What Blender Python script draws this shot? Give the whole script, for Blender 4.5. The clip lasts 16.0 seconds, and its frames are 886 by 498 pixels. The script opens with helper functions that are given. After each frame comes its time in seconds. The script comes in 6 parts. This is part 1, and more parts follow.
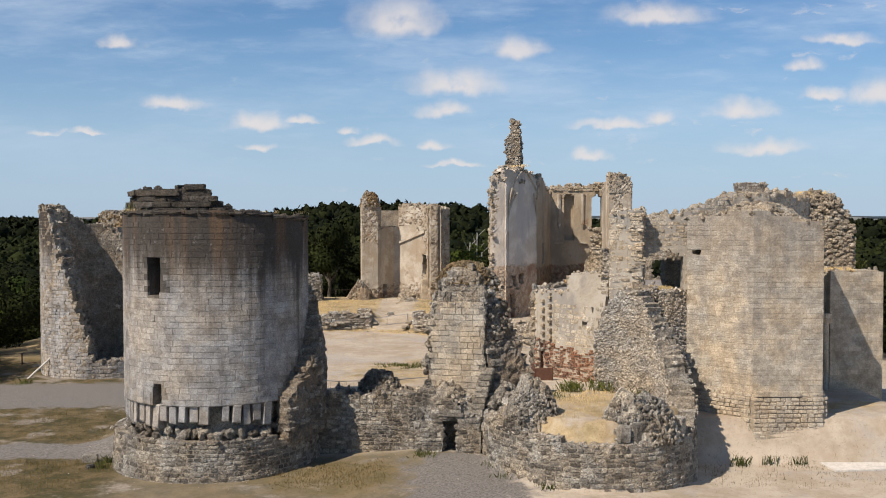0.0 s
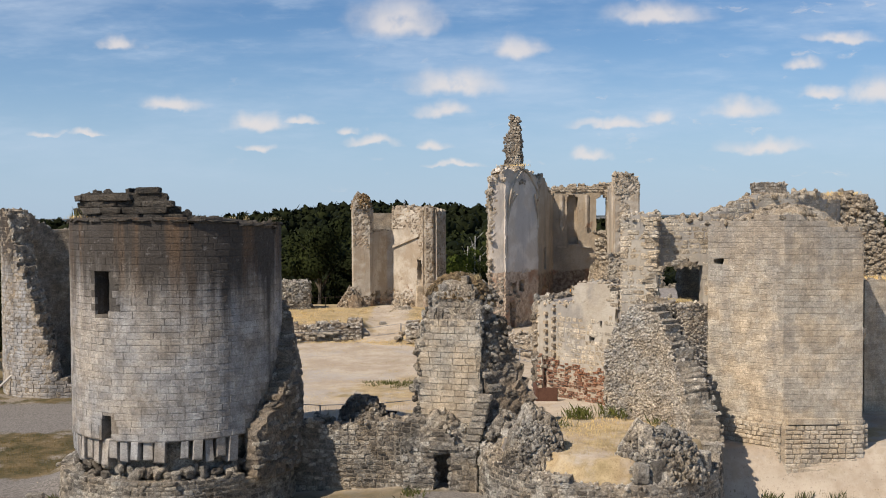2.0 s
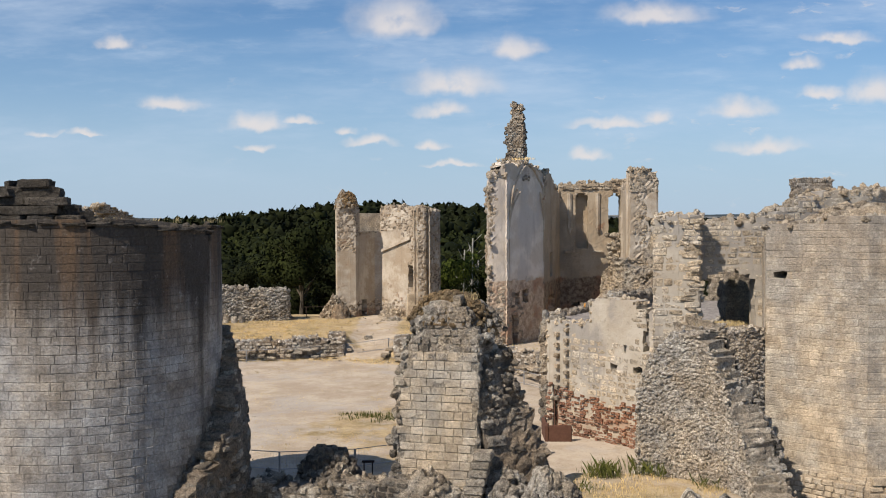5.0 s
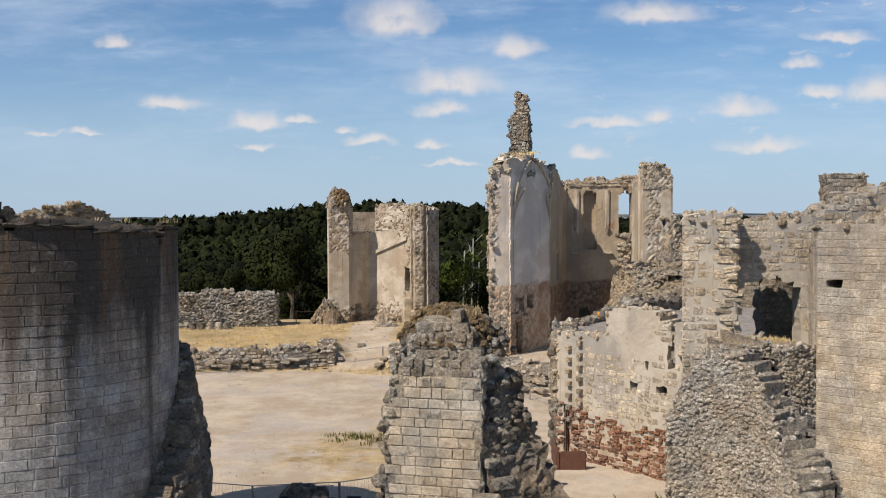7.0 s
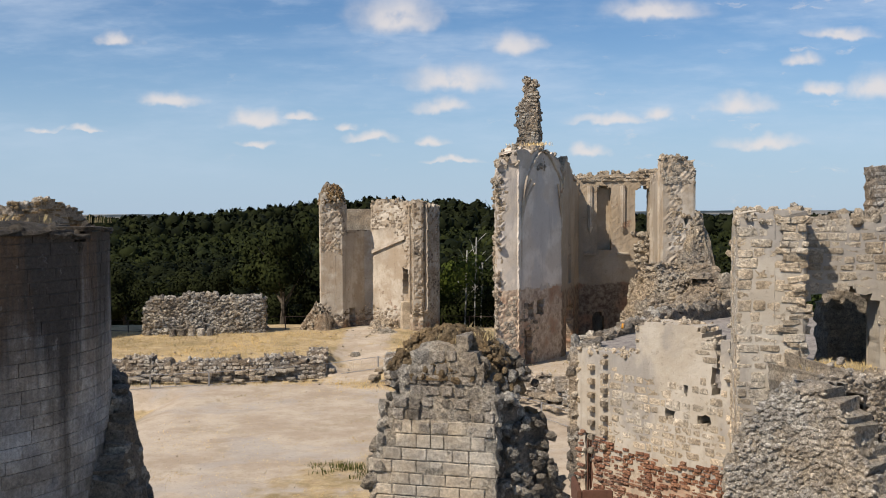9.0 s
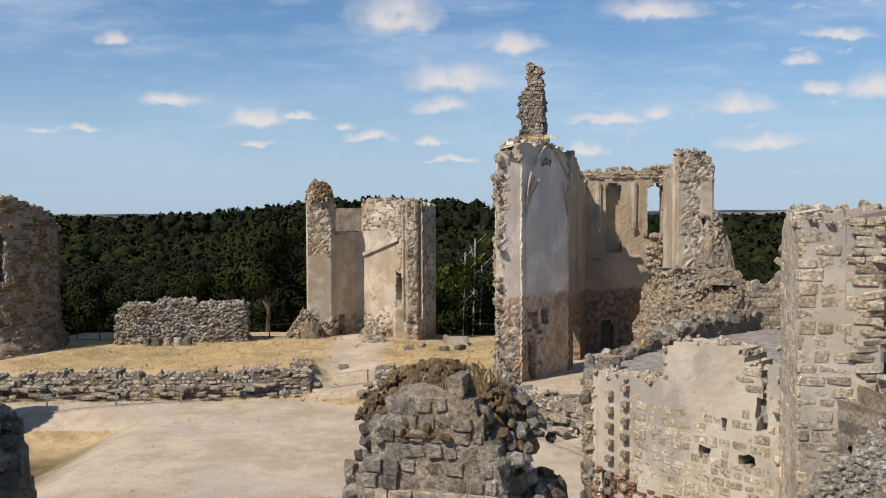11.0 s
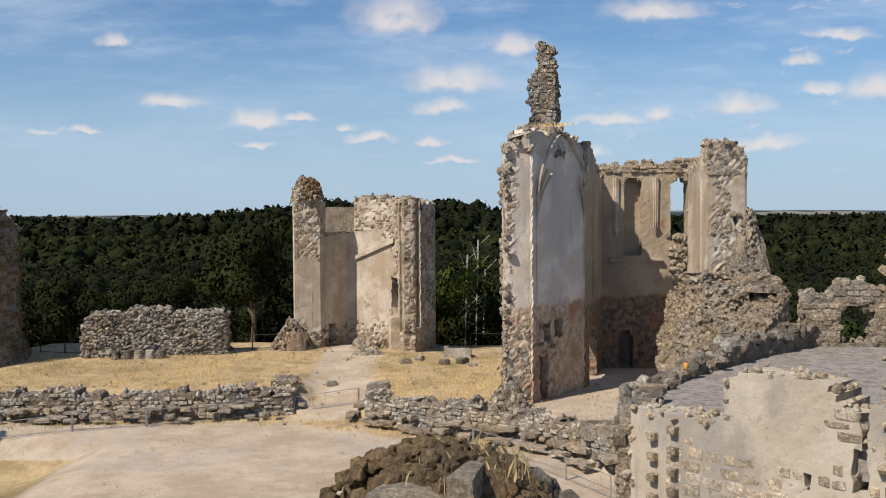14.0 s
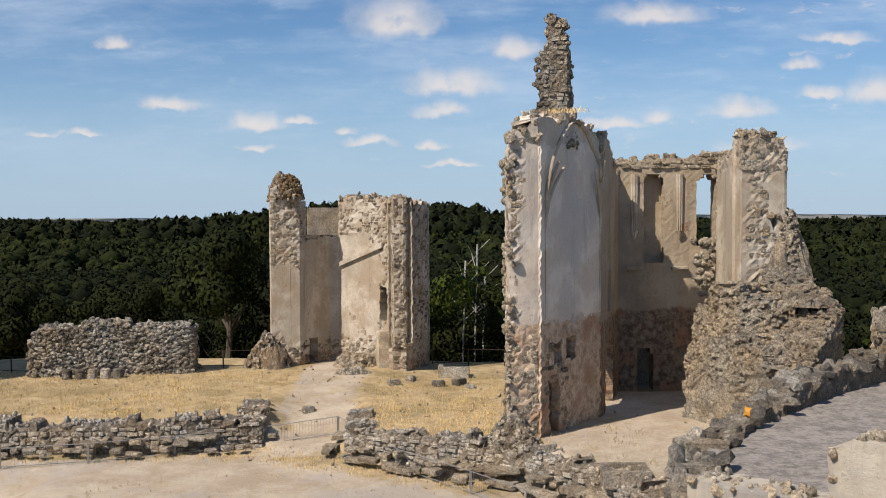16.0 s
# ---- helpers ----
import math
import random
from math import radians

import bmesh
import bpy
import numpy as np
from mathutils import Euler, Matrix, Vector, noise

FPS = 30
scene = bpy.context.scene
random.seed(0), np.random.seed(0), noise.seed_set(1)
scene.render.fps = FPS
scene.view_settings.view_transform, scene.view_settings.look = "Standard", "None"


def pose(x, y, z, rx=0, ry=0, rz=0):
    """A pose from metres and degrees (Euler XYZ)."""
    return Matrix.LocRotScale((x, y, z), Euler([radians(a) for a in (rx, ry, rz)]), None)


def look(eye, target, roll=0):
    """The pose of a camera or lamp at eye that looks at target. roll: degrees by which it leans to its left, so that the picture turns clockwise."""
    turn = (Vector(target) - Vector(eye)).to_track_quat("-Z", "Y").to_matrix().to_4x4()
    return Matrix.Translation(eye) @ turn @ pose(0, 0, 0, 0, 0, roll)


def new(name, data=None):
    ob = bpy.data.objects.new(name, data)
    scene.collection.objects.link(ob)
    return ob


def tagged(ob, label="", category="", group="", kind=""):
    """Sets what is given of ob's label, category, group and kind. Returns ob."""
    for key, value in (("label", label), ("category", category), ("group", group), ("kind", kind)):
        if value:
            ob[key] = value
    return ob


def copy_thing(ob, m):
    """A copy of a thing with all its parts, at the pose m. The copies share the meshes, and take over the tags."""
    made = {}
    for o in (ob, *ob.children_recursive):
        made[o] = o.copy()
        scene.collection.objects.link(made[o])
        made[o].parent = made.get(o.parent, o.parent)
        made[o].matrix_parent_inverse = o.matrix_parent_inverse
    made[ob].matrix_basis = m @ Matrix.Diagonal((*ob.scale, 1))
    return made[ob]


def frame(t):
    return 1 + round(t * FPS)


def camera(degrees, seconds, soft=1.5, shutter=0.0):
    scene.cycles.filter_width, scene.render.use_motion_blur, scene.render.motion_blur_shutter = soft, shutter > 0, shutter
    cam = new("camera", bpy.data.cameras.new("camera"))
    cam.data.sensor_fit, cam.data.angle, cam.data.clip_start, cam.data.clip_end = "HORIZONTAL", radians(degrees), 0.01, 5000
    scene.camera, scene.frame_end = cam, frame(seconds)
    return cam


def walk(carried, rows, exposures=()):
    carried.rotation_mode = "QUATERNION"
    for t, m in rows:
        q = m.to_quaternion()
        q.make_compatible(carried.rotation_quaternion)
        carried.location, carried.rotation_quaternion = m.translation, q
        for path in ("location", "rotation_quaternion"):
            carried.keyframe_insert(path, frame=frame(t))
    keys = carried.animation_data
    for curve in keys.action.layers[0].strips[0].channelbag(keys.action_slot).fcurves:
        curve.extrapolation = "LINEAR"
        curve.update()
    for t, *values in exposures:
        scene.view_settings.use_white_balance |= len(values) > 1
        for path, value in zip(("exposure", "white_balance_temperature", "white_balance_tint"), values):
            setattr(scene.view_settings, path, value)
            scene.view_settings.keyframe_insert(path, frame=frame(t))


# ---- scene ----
cam = camera(48.0, 16.0, soft=1.0)
PATH = [
    (0, (1.015, 0.059, 13.25), (0.982, 2.058, 13.184), -0.1),
    (0.5, (1.119, 1.249, 13.292), (1.086, 3.247, 13.227), -0.2),
    (1, (1.167, 2.865, 13.414), (1.135, 4.863, 13.348), -0.2),
    (1.5, (1.285, 4.732, 13.525), (1.253, 6.731, 13.459), -0.2),
    (2, (1.395, 6.887, 13.567), (1.362, 8.885, 13.501), -0.3),
    (2.5, (1.494, 9.193, 13.607), (1.462, 11.192, 13.542), -0.3),
    (3, (1.538, 11.573, 13.608), (1.506, 13.572, 13.543), -0.3),
    (3.5, (1.617, 13.994, 13.614), (1.587, 15.993, 13.549), -0.3),
    (4, (1.648, 16.235, 13.615), (1.618, 18.234, 13.551), -0.3),
    (6.5, (1.694, 22.491, 13.646), (1.665, 24.489, 13.576), -0.3),
    (7, (1.683, 25.132, 13.623), (1.654, 27.13, 13.555), -0.3),
    (7.5, (1.728, 27.962, 13.608), (1.699, 29.961, 13.543), -0.2),
    (8, (1.67, 29.998, 13.605), (1.642, 31.997, 13.536), -0.2),
    (8.5, (1.58, 31.33, 13.625), (1.552, 33.329, 13.553), -0.3),
    (9, (1.523, 32.503, 13.64), (1.493, 34.502, 13.566), -0.3),
    (9.5, (1.566, 33.881, 13.627), (1.537, 35.879, 13.553), -0.3),
    (10, (1.613, 35.67, 13.635), (1.585, 37.668, 13.561), -0.3),
    (12.5, (1.724, 42.719, 13.621), (1.694, 44.717, 13.545), -0.3),
    (13, (1.693, 43.665, 13.566), (1.663, 45.663, 13.492), -0.4),
    (13.5, (1.697, 45.07, 13.547), (1.666, 47.069, 13.473), -0.4),
    (14, (1.621, 46.82, 13.472), (1.591, 48.819, 13.399), -0.4),
    (14.5, (1.547, 48.713, 13.408), (1.518, 50.711, 13.335), -0.3),
    (15, (1.646, 50.863, 13.34), (1.616, 52.861, 13.268), -0.4),
    (15.5, (1.747, 53.132, 13.323), (1.718, 55.131, 13.253), -0.3),
    (16, (1.832, 55.347, 13.316), (1.803, 57.346, 13.25), -0.3),
]
walk(cam, [(t, look(eye, target, roll)) for t, eye, target, roll in PATH], [(0, 0.25, 6650, 12.5), (16, 0.25, 6650, 12.5)])

# ---- light ----
SUN_DIR = Vector((-0.735, -0.68, 1.13)).normalized()
ELEV = math.asin(SUN_DIR.z)

world = bpy.data.worlds.new("world")
scene.world = world
world.use_nodes = True
WN, WL = world.node_tree.nodes, world.node_tree.links
WN.clear()


def wmath(op, a, b=None, c=None, clamp=False):
    n = WN.new("ShaderNodeMath")
    n.operation, n.use_clamp = op, clamp
    for i, v in enumerate((a, b, c)):
        if v is None:
            continue
        if isinstance(v, (int, float)):
            n.inputs[i].default_value = v
        else:
            WL.new(v, n.inputs[i])
    return n.outputs[0]


def wvec(op, a, b):
    n = WN.new("ShaderNodeVectorMath")
    n.operation = op
    for i, v in enumerate((a, b)):
        if isinstance(v, tuple):
            n.inputs[i].default_value = v
        else:
            WL.new(v, n.inputs[i])
    return n


def wnoise(vec, scale, detail, rough=0.5):
    n = WN.new("ShaderNodeTexNoise")
    n.inputs["Scale"].default_value, n.inputs["Detail"].default_value, n.inputs["Roughness"].default_value = scale, detail, rough
    WL.new(vec, n.inputs["Vector"])
    return n


def wramp(val, lo, hi):
    n = WN.new("ShaderNodeMapRange")
    n.interpolation_type = "SMOOTHSTEP"
    n.inputs[1].default_value, n.inputs[2].default_value = lo, hi
    WL.new(val, n.inputs[0])
    return n.outputs[0]


sky = WN.new("ShaderNodeTexSky")
sky.sky_type, sky.sun_disc = "NISHITA", False
sky.sun_elevation, sky.sun_rotation = ELEV, math.atan2(SUN_DIR.x, SUN_DIR.y)
sky.air_density, sky.dust_density, sky.ozone_density = 1.0, 0.2, 3.0
coord = WN.new("ShaderNodeTexCoord")
sep = WN.new("ShaderNodeSeparateXYZ")
WL.new(coord.outputs["Generated"], sep.inputs[0])
ahead = wmath("MAXIMUM", wmath("ABSOLUTE", sep.outputs[1]), 0.15)
flat = WN.new("ShaderNodeCombineXYZ")
WL.new(wmath("DIVIDE", sep.outputs[0], ahead), flat.inputs[0])
WL.new(wmath("DIVIDE", sep.outputs[2], ahead), flat.inputs[1])
wob = wnoise(flat.outputs[0], 40.0, 3.5, 0.5)
bent = wvec("ADD", flat.outputs[0], wvec("MULTIPLY", wvec("SUBTRACT", wob.outputs["Color"], (0.5, 0.5, 0.5)).outputs[0], (0.042, 0.020, 0.0)).outputs[0])
# fair-weather clouds, flat below and domed above: sideways, height, half width, half height
CLOUDS = [(-0.288, 0.112, 0.029, 0.010), (-0.202, 0.092, 0.030, 0.013), (-0.204, 0.069, 0.016, 0.005), (-0.341, 0.172, 0.018, 0.009),
          (-0.061, 0.190, 0.044, 0.029), (-0.158, 0.096, 0.018, 0.005), (-0.416, 0.085, 0.020, 0.004), (-0.376, 0.084, 0.015, 0.004),
          (-0.108, 0.087, 0.013, 0.006), (-0.087, 0.074, 0.024, 0.007), (-0.005, 0.129, 0.048, 0.018), (-0.017, 0.104, 0.026, 0.011),
          (-0.025, 0.070, 0.015, 0.007), (-0.005, 0.051, 0.028, 0.004), (0.058, 0.164, 0.028, 0.016), (0.131, 0.060, 0.022, 0.007),
          (0.150, 0.089, 0.040, 0.007), (0.201, 0.094, 0.016, 0.011), (0.281, 0.103, 0.032, 0.013), (0.345, 0.146, 0.021, 0.009),
          (0.380, 0.172, 0.036, 0.008), (0.365, 0.120, 0.025, 0.008), (0.417, 0.118, 0.030, 0.021), (0.302, 0.065, 0.046, 0.010),
          (0.198, 0.197, 0.050, 0.016)]
near = None
for u, v, a, b in CLOUDS:
    off = wvec("SUBTRACT", bent.outputs[0], (u, v, 0.0)).outputs[0]
    part_ = WN.new("ShaderNodeSeparateXYZ")
    WL.new(off, part_.inputs[0])
    x2 = wmath("POWER", wmath("ABSOLUTE", wmath("DIVIDE", part_.outputs[0], a)), 2.0)
    up2 = wmath("POWER", wmath("DIVIDE", wmath("MAXIMUM", part_.outputs[1], 0.0), b), 2.0)
    dn2 = wmath("POWER", wmath("DIVIDE", wmath("MINIMUM", part_.outputs[1], 0.0), b * 0.42), 2.0)
    d = wmath("SQRT", wmath("ADD", x2, wmath("ADD", up2, dn2)))
    near = d if near is None else wmath("MINIMUM", near, d)
puff = wramp(near, 1.4, 0.15)
fine = wramp(wnoise(flat.outputs[0], 42.0, 3.0, 0.55).outputs["Fac"], 0.05, 0.5)
puff = wmath("MULTIPLY", puff, fine)
# a scatter of thin scraps of cloud between them
scrap = wramp(wnoise(wvec("MULTIPLY", bent.outputs[0], (1.0, 3.2, 1.0)).outputs[0], 19.0, 5.0, 0.6).outputs["Fac"], 0.60, 0.74)
scrap = wmath("MULTIPLY", scrap, wmath("MULTIPLY", wramp(sep.outputs[0], -0.5, 0.4), 0.5))
puff = wmath("MAXIMUM", puff, scrap)
streak = wvec("MULTIPLY", flat.outputs[0], (1.6, 7.0, 1.0))
veil = wramp(wnoise(streak.outputs[0], 1.6, 6.0, 0.62).outputs["Fac"], 0.40, 0.75)
veil2 = wramp(wnoise(streak.outputs[0], 5.5, 5.0, 0.6).outputs["Fac"], 0.5, 0.8)
veil = wmath("ADD", wmath("MULTIPLY", veil, 0.55), wmath("MULTIPLY", veil2, 0.32), clamp=True)
veil = wmath("MULTIPLY", veil, wramp(sep.outputs[2], 0.0, 0.12))
SKY = 0.085
tone = WN.new("ShaderNodeMixRGB")
tone.blend_type, tone.inputs[0].default_value, tone.inputs[2].default_value = "MULTIPLY", 1.0, (SKY * 0.74, SKY * 0.98, SKY * 1.18, 1)
WL.new(sky.outputs[0], tone.inputs[1])
haze = WN.new("ShaderNodeMixRGB")
haze.inputs[2].default_value = (0.415, 0.56, 0.745, 1)
WL.new(wmath("MULTIPLY", wramp(sep.outputs[2], 0.20, 0.0), 0.78), haze.inputs[0]), WL.new(tone.outputs[0], haze.inputs[1])
m1 = WN.new("ShaderNodeMixRGB")
m1.inputs[2].default_value = (0.60, 0.72, 0.87, 1)
WL.new(veil, m1.inputs[0]), WL.new(haze.outputs[0], m1.inputs[1])
m2 = WN.new("ShaderNodeMixRGB")
m2.inputs[2].default_value = (0.80, 0.765, 0.745, 1)
WL.new(wmath("MULTIPLY", puff, 0.8), m2.inputs[0]), WL.new(m1.outputs[0], m2.inputs[1])
backg, wout = WN.new("ShaderNodeBackground"), WN.new("ShaderNodeOutputWorld")
backg.inputs[1].default_value = 0.84
WL.new(m2.outputs[0], backg.inputs[0]), WL.new(backg.outputs[0], wout.inputs[0])

sun = new("sun", bpy.data.lights.new("sun", "SUN"))
sun.data.energy, sun.data.angle, sun.data.color = 4.9, radians(0.53), (1.0, 0.89, 0.75)
sun.matrix_world = look(SUN_DIR * 100, (0, 0, 0))

# ---- materials ----


class Mat:
    """A node material with short ways to add nodes."""

    def __init__(self, name, rough=0.9):
        self.mat = bpy.data.materials.new(name)
        self.mat.use_nodes = True
        self.n, self.l = self.mat.node_tree.nodes, self.mat.node_tree.links
        self.bsdf = self.n["Principled BSDF"]
        self.bsdf.inputs["Roughness"].default_value = rough
        self.bsdf.inputs["Specular IOR Level"].default_value = 0.25
        self.geo = self.n.new("ShaderNodeNewGeometry")
        self.pos = self.geo.outputs["Position"]

    def set(self, sock, v):
        if isinstance(v, (int, float)):
            sock.default_value = v
        elif isinstance(v, tuple):
            sock.default_value = v if len(sock.default_value) == len(v) else (*v, 1)
        else:
            self.l.new(v, sock)

    def math(self, op, a, b=0.0, clamp=False):
        n = self.n.new("ShaderNodeMath")
        n.operation, n.use_clamp = op, clamp
        self.set(n.inputs[0], a), self.set(n.inputs[1], b)
        return n.outputs[0]

    def scaled(self, v):
        n = self.n.new("ShaderNodeVectorMath")
        n.operation = "MULTIPLY"
        self.set(n.inputs[0], self.pos), self.set(n.inputs[1], v)
        return n.outputs[0]

    def noise(self, scale, detail=4.0, rough=0.55, stretch=None, out="Fac"):
        n = self.n.new("ShaderNodeTexNoise")
        n.inputs["Scale"].default_value, n.inputs["Detail"].default_value, n.inputs["Roughness"].default_value = scale, detail, rough
        self.l.new(self.scaled(stretch) if stretch else self.pos, n.inputs["Vector"])
        return n.outputs[out]

    def ramp(self, v, lo, hi):
        n = self.n.new("ShaderNodeMapRange")
        n.interpolation_type = "SMOOTHSTEP"
        n.inputs[1].default_value, n.inputs[2].default_value = lo, hi
        self.set(n.inputs[0], v)
        return n.outputs[0]

    def mix(self, f, a, b, mode="MIX"):
        n = self.n.new("ShaderNodeMixRGB")
        n.blend_type = mode
        self.set(n.inputs[0], f), self.set(n.inputs[1], a), self.set(n.inputs[2], b)
        return n.outputs[0]

    def each(self):
        """A random number for each piece."""
        info = self.n.new("ShaderNodeObjectInfo")
        return self.math("FRACT", self.math("ADD", info.outputs["Random"], self.geo.outputs["Random Per Island"]))

    def axis(self, i):
        n = self.n.new("ShaderNodeSeparateXYZ")
        self.l.new(self.pos, n.inputs[0])
        return n.outputs[i]

    def bump(self, h, strength=0.5, dist=0.05):
        n = self.n.new("ShaderNodeBump")
        n.inputs["Strength"].default_value, n.inputs["Distance"].default_value = strength, dist
        self.set(n.inputs["Height"], h)
        self.l.new(n.outputs[0], self.bsdf.inputs["Normal"])

    def done(self, col):
        self.set(self.bsdf.inputs["Base Color"], col)
        return self.mat


def stone(name, pale, deep, dark, spread=0.5, streaks=0.0, lichen=0.25, rust=0.0, ztop=13.5, zfade=9.0, dark_lo=0.5, dark_hi=0.75, grime=0.6, big=0.35, relief=0.14, pit_shade=0.6):
    """Weathered stone: two tones piece by piece, black crust in patches and runs, lichen specks, pale bloom, shaded
    pits painted dark.
    """
    m = Mat(name, 0.92)
    pale, deep = tuple(c * 0.78 for c in pale), tuple(c * 0.76 for c in deep)
    r = m.each()
    base = m.mix(m.ramp(r, 0.5 - spread, 0.5 + spread), pale, deep)
    base = m.mix(0.75, base, m.mix(m.ramp(m.noise(1.3, 6.0, 0.7), 0.3, 0.7), (0.62, 0.60, 0.58), (1.38, 1.37, 1.34)), "MULTIPLY")
    base = m.mix(0.6, base, m.mix(m.ramp(m.noise(0.45, 4.0, 0.6), 0.35, 0.65), (0.92, 0.98, 1.06), (1.12, 1.0, 0.84)), "MULTIPLY")
    patch = m.ramp(m.noise(big, 7.0, 0.66), dark_lo, dark_hi)
    patch = m.math("MULTIPLY", patch, m.math("ADD", 0.45, m.math("MULTIPLY", m.noise(5.0, 5.0, 0.75), 1.0)), clamp=True)
    base = m.mix(patch, base, dark)
    if streaks:
        run = m.noise(0.62, 8.0, 0.70, (1.0, 1.0, 0.05))
        fade = m.ramp(m.axis(2), ztop - zfade, ztop)
        amount = m.math("ADD", m.math("MULTIPLY", run, 2.2), m.math("MULTIPLY", fade, 0.85))
        base = m.mix(m.math("MULTIPLY", m.ramp(amount, 1.12, 1.75), streaks), base, dark)
        if rust:
            run2 = m.noise(0.9, 5.0, 0.62, (1.0, 1.0, 0.06))
            base = m.mix(m.math("MULTIPLY", m.math("MULTIPLY", m.ramp(run2, 0.50, 0.66), fade), rust), base, (0.20, 0.125, 0.07))
    bloom = m.ramp(m.noise(2.6, 6.0, 0.72), 0.60, 0.68)
    base = m.mix(m.math("MULTIPLY", bloom, lichen), base, tuple(min(0.7, c * 1.45) for c in pale))
    speck = m.ramp(m.noise(4.5, 9.0, 0.78), 0.55, 0.64)
    base = m.mix(m.math("MULTIPLY", speck, grime), base, tuple(c * 0.8 for c in dark))
    # grain of the stone, strong enough to stand in for small shadows too
    grit = m.ramp(m.noise(10.0, 7.0, 0.80), 0.36, 0.64)
    base = m.mix(0.40 if relief < 0.06 else 0.72, base, m.mix(grit, (0.42, 0.41, 0.40), (1.46, 1.45, 1.42)), "MULTIPLY")
    # shadow inside small pits, put in as dark colour without any relief
    if pit_shade:
        pit_mask = m.ramp(m.noise(3.4, 4.0, 0.6, (1, 1, 1.5)), 0.63, 0.70)
        base = m.mix(m.math("MULTIPLY", pit_mask, pit_shade), base, tuple(c * 0.6 for c in dark))
    m.bump(m.math("ADD", m.noise(5.0, 8.0, 0.75), m.math("MULTIPLY", grit, 0.2)), 1.0, relief)
    return m.done(base)


M_TOWER = stone("weathered ashlar", (0.49, 0.48, 0.465), (0.40, 0.39, 0.375), (0.055, 0.047, 0.040), 0.6, 0.95, 0.2, 0.6, 14.0, 6.5, 0.6, 0.82, 0.25, 0.22, 0.04, 0.0)
M_JOINT = stone("old mortar", (0.38, 0.36, 0.325), (0.32, 0.30, 0.27), (0.05, 0.046, 0.042), 0.5, 0.85, 0.1, 0.3, 13.9, 9.5, 0.6, 0.85, 0.4, 0.35, 0.04, 0.0)
M_GATE = stone("tan ashlar", (0.60, 0.545, 0.455), (0.50, 0.445, 0.36), (0.16, 0.155, 0.15), 0.6, 0.5, 0.25, 0.10, 15.8, 9.0, 0.55, 0.72, 0.2, 0.16, 0.04, 0.0)
M_SEAM = stone("worn joints", (0.47, 0.415, 0.33), (0.41, 0.36, 0.285), (0.10, 0.095, 0.085), 0.5, 0.0, 0.2, 0.0, 13.5, 9.0, 0.5, 0.75, 0.3, 0.35, 0.04, 0.0)
M_EARTH = stone("earth and dry grass", (0.36, 0.275, 0.165), (0.27, 0.205, 0.125), (0.10, 0.08, 0.055), 0.5, 0.0, 0.3, 0.0, 10, 5, 0.5, 0.75, 0.5)
M_GREY = stone("grey field stone", (0.76, 0.72, 0.65), (0.50, 0.465, 0.41), (0.09, 0.085, 0.078), 0.55, 0.0, 0.4, 0.0, 10, 5, 0.60, 0.85, 0.35, 0.35, 0.12, 0.4)
M_RUBBLE = stone("grey rubble", (0.70, 0.66, 0.58), (0.26, 0.24, 0.21), (0.045, 0.043, 0.04), 0.5, 0.0, 0.4, 0.0, 10, 5, 0.46, 0.70, 0.7)
M_PALE = stone("pale rubble", (0.66, 0.59, 0.485), (0.43, 0.38, 0.305), (0.075, 0.068, 0.06), 0.55, 0.0, 0.35, 0.0, 10, 5, 0.55, 0.8, 0.6)
M_HALL = stone("cream rubble", (0.72, 0.655, 0.55), (0.47, 0.415, 0.33), (0.14, 0.12, 0.10), 0.55, 0.0, 0.3, 0.0, 10, 5, 0.6, 0.85, 0.4, 0.35, 0.07, 0.35)
M_CORE = stone("wall core", (0.47, 0.42, 0.35), (0.36, 0.315, 0.26), (0.075, 0.068, 0.06), 0.5, 0.0, 0.4, 0.0, 10, 5, 0.5, 0.78, 0.7)
M_MORTAR = stone("pale lime mortar", (0.54, 0.50, 0.43), (0.42, 0.385, 0.33), (0.12, 0.11, 0.095), 0.5, 0.0, 0.3, 0.0, 10, 5, 0.56, 0.8, 0.5)
M_BRICK = stone("red brick earth", (0.47, 0.285, 0.20), (0.36, 0.185, 0.125), (0.14, 0.075, 0.055), 0.5, 0.0, 0.4, 0.0, 10, 5, 0.55, 0.8, 0.4)
M_FREE = stone("grey ashlar", (0.64, 0.60, 0.54), (0.33, 0.31, 0.275), (0.055, 0.052, 0.048), 0.55, 0.0, 0.3, 0.0, 12, 5, 0.5, 0.8, 0.55)
M_ASHLAR = stone("buff ashlar", (0.62, 0.565, 0.475), (0.50, 0.45, 0.37), (0.13, 0.12, 0.105), 0.55, 0.0, 0.25, 0.0, 12, 5, 0.6, 0.85, 0.3, 0.35, 0.05, 0.0)
M_TAN = stone("tan rubble", (0.64, 0.555, 0.44), (0.36, 0.29, 0.215), (0.07, 0.06, 0.05), 0.5, 0.0, 0.5, 0.0, 10, 5, 0.48, 0.72, 0.7)
M_DEEP = stone("lichen capping", (0.38, 0.26, 0.13), (0.27, 0.19, 0.11), (0.10, 0.08, 0.06), 0.5, 0.0, 0.3)
M_SLATE = stone("dark capping slabs", (0.17, 0.155, 0.135), (0.10, 0.092, 0.08), (0.035, 0.033, 0.03), 0.5, 0.0, 0.25)


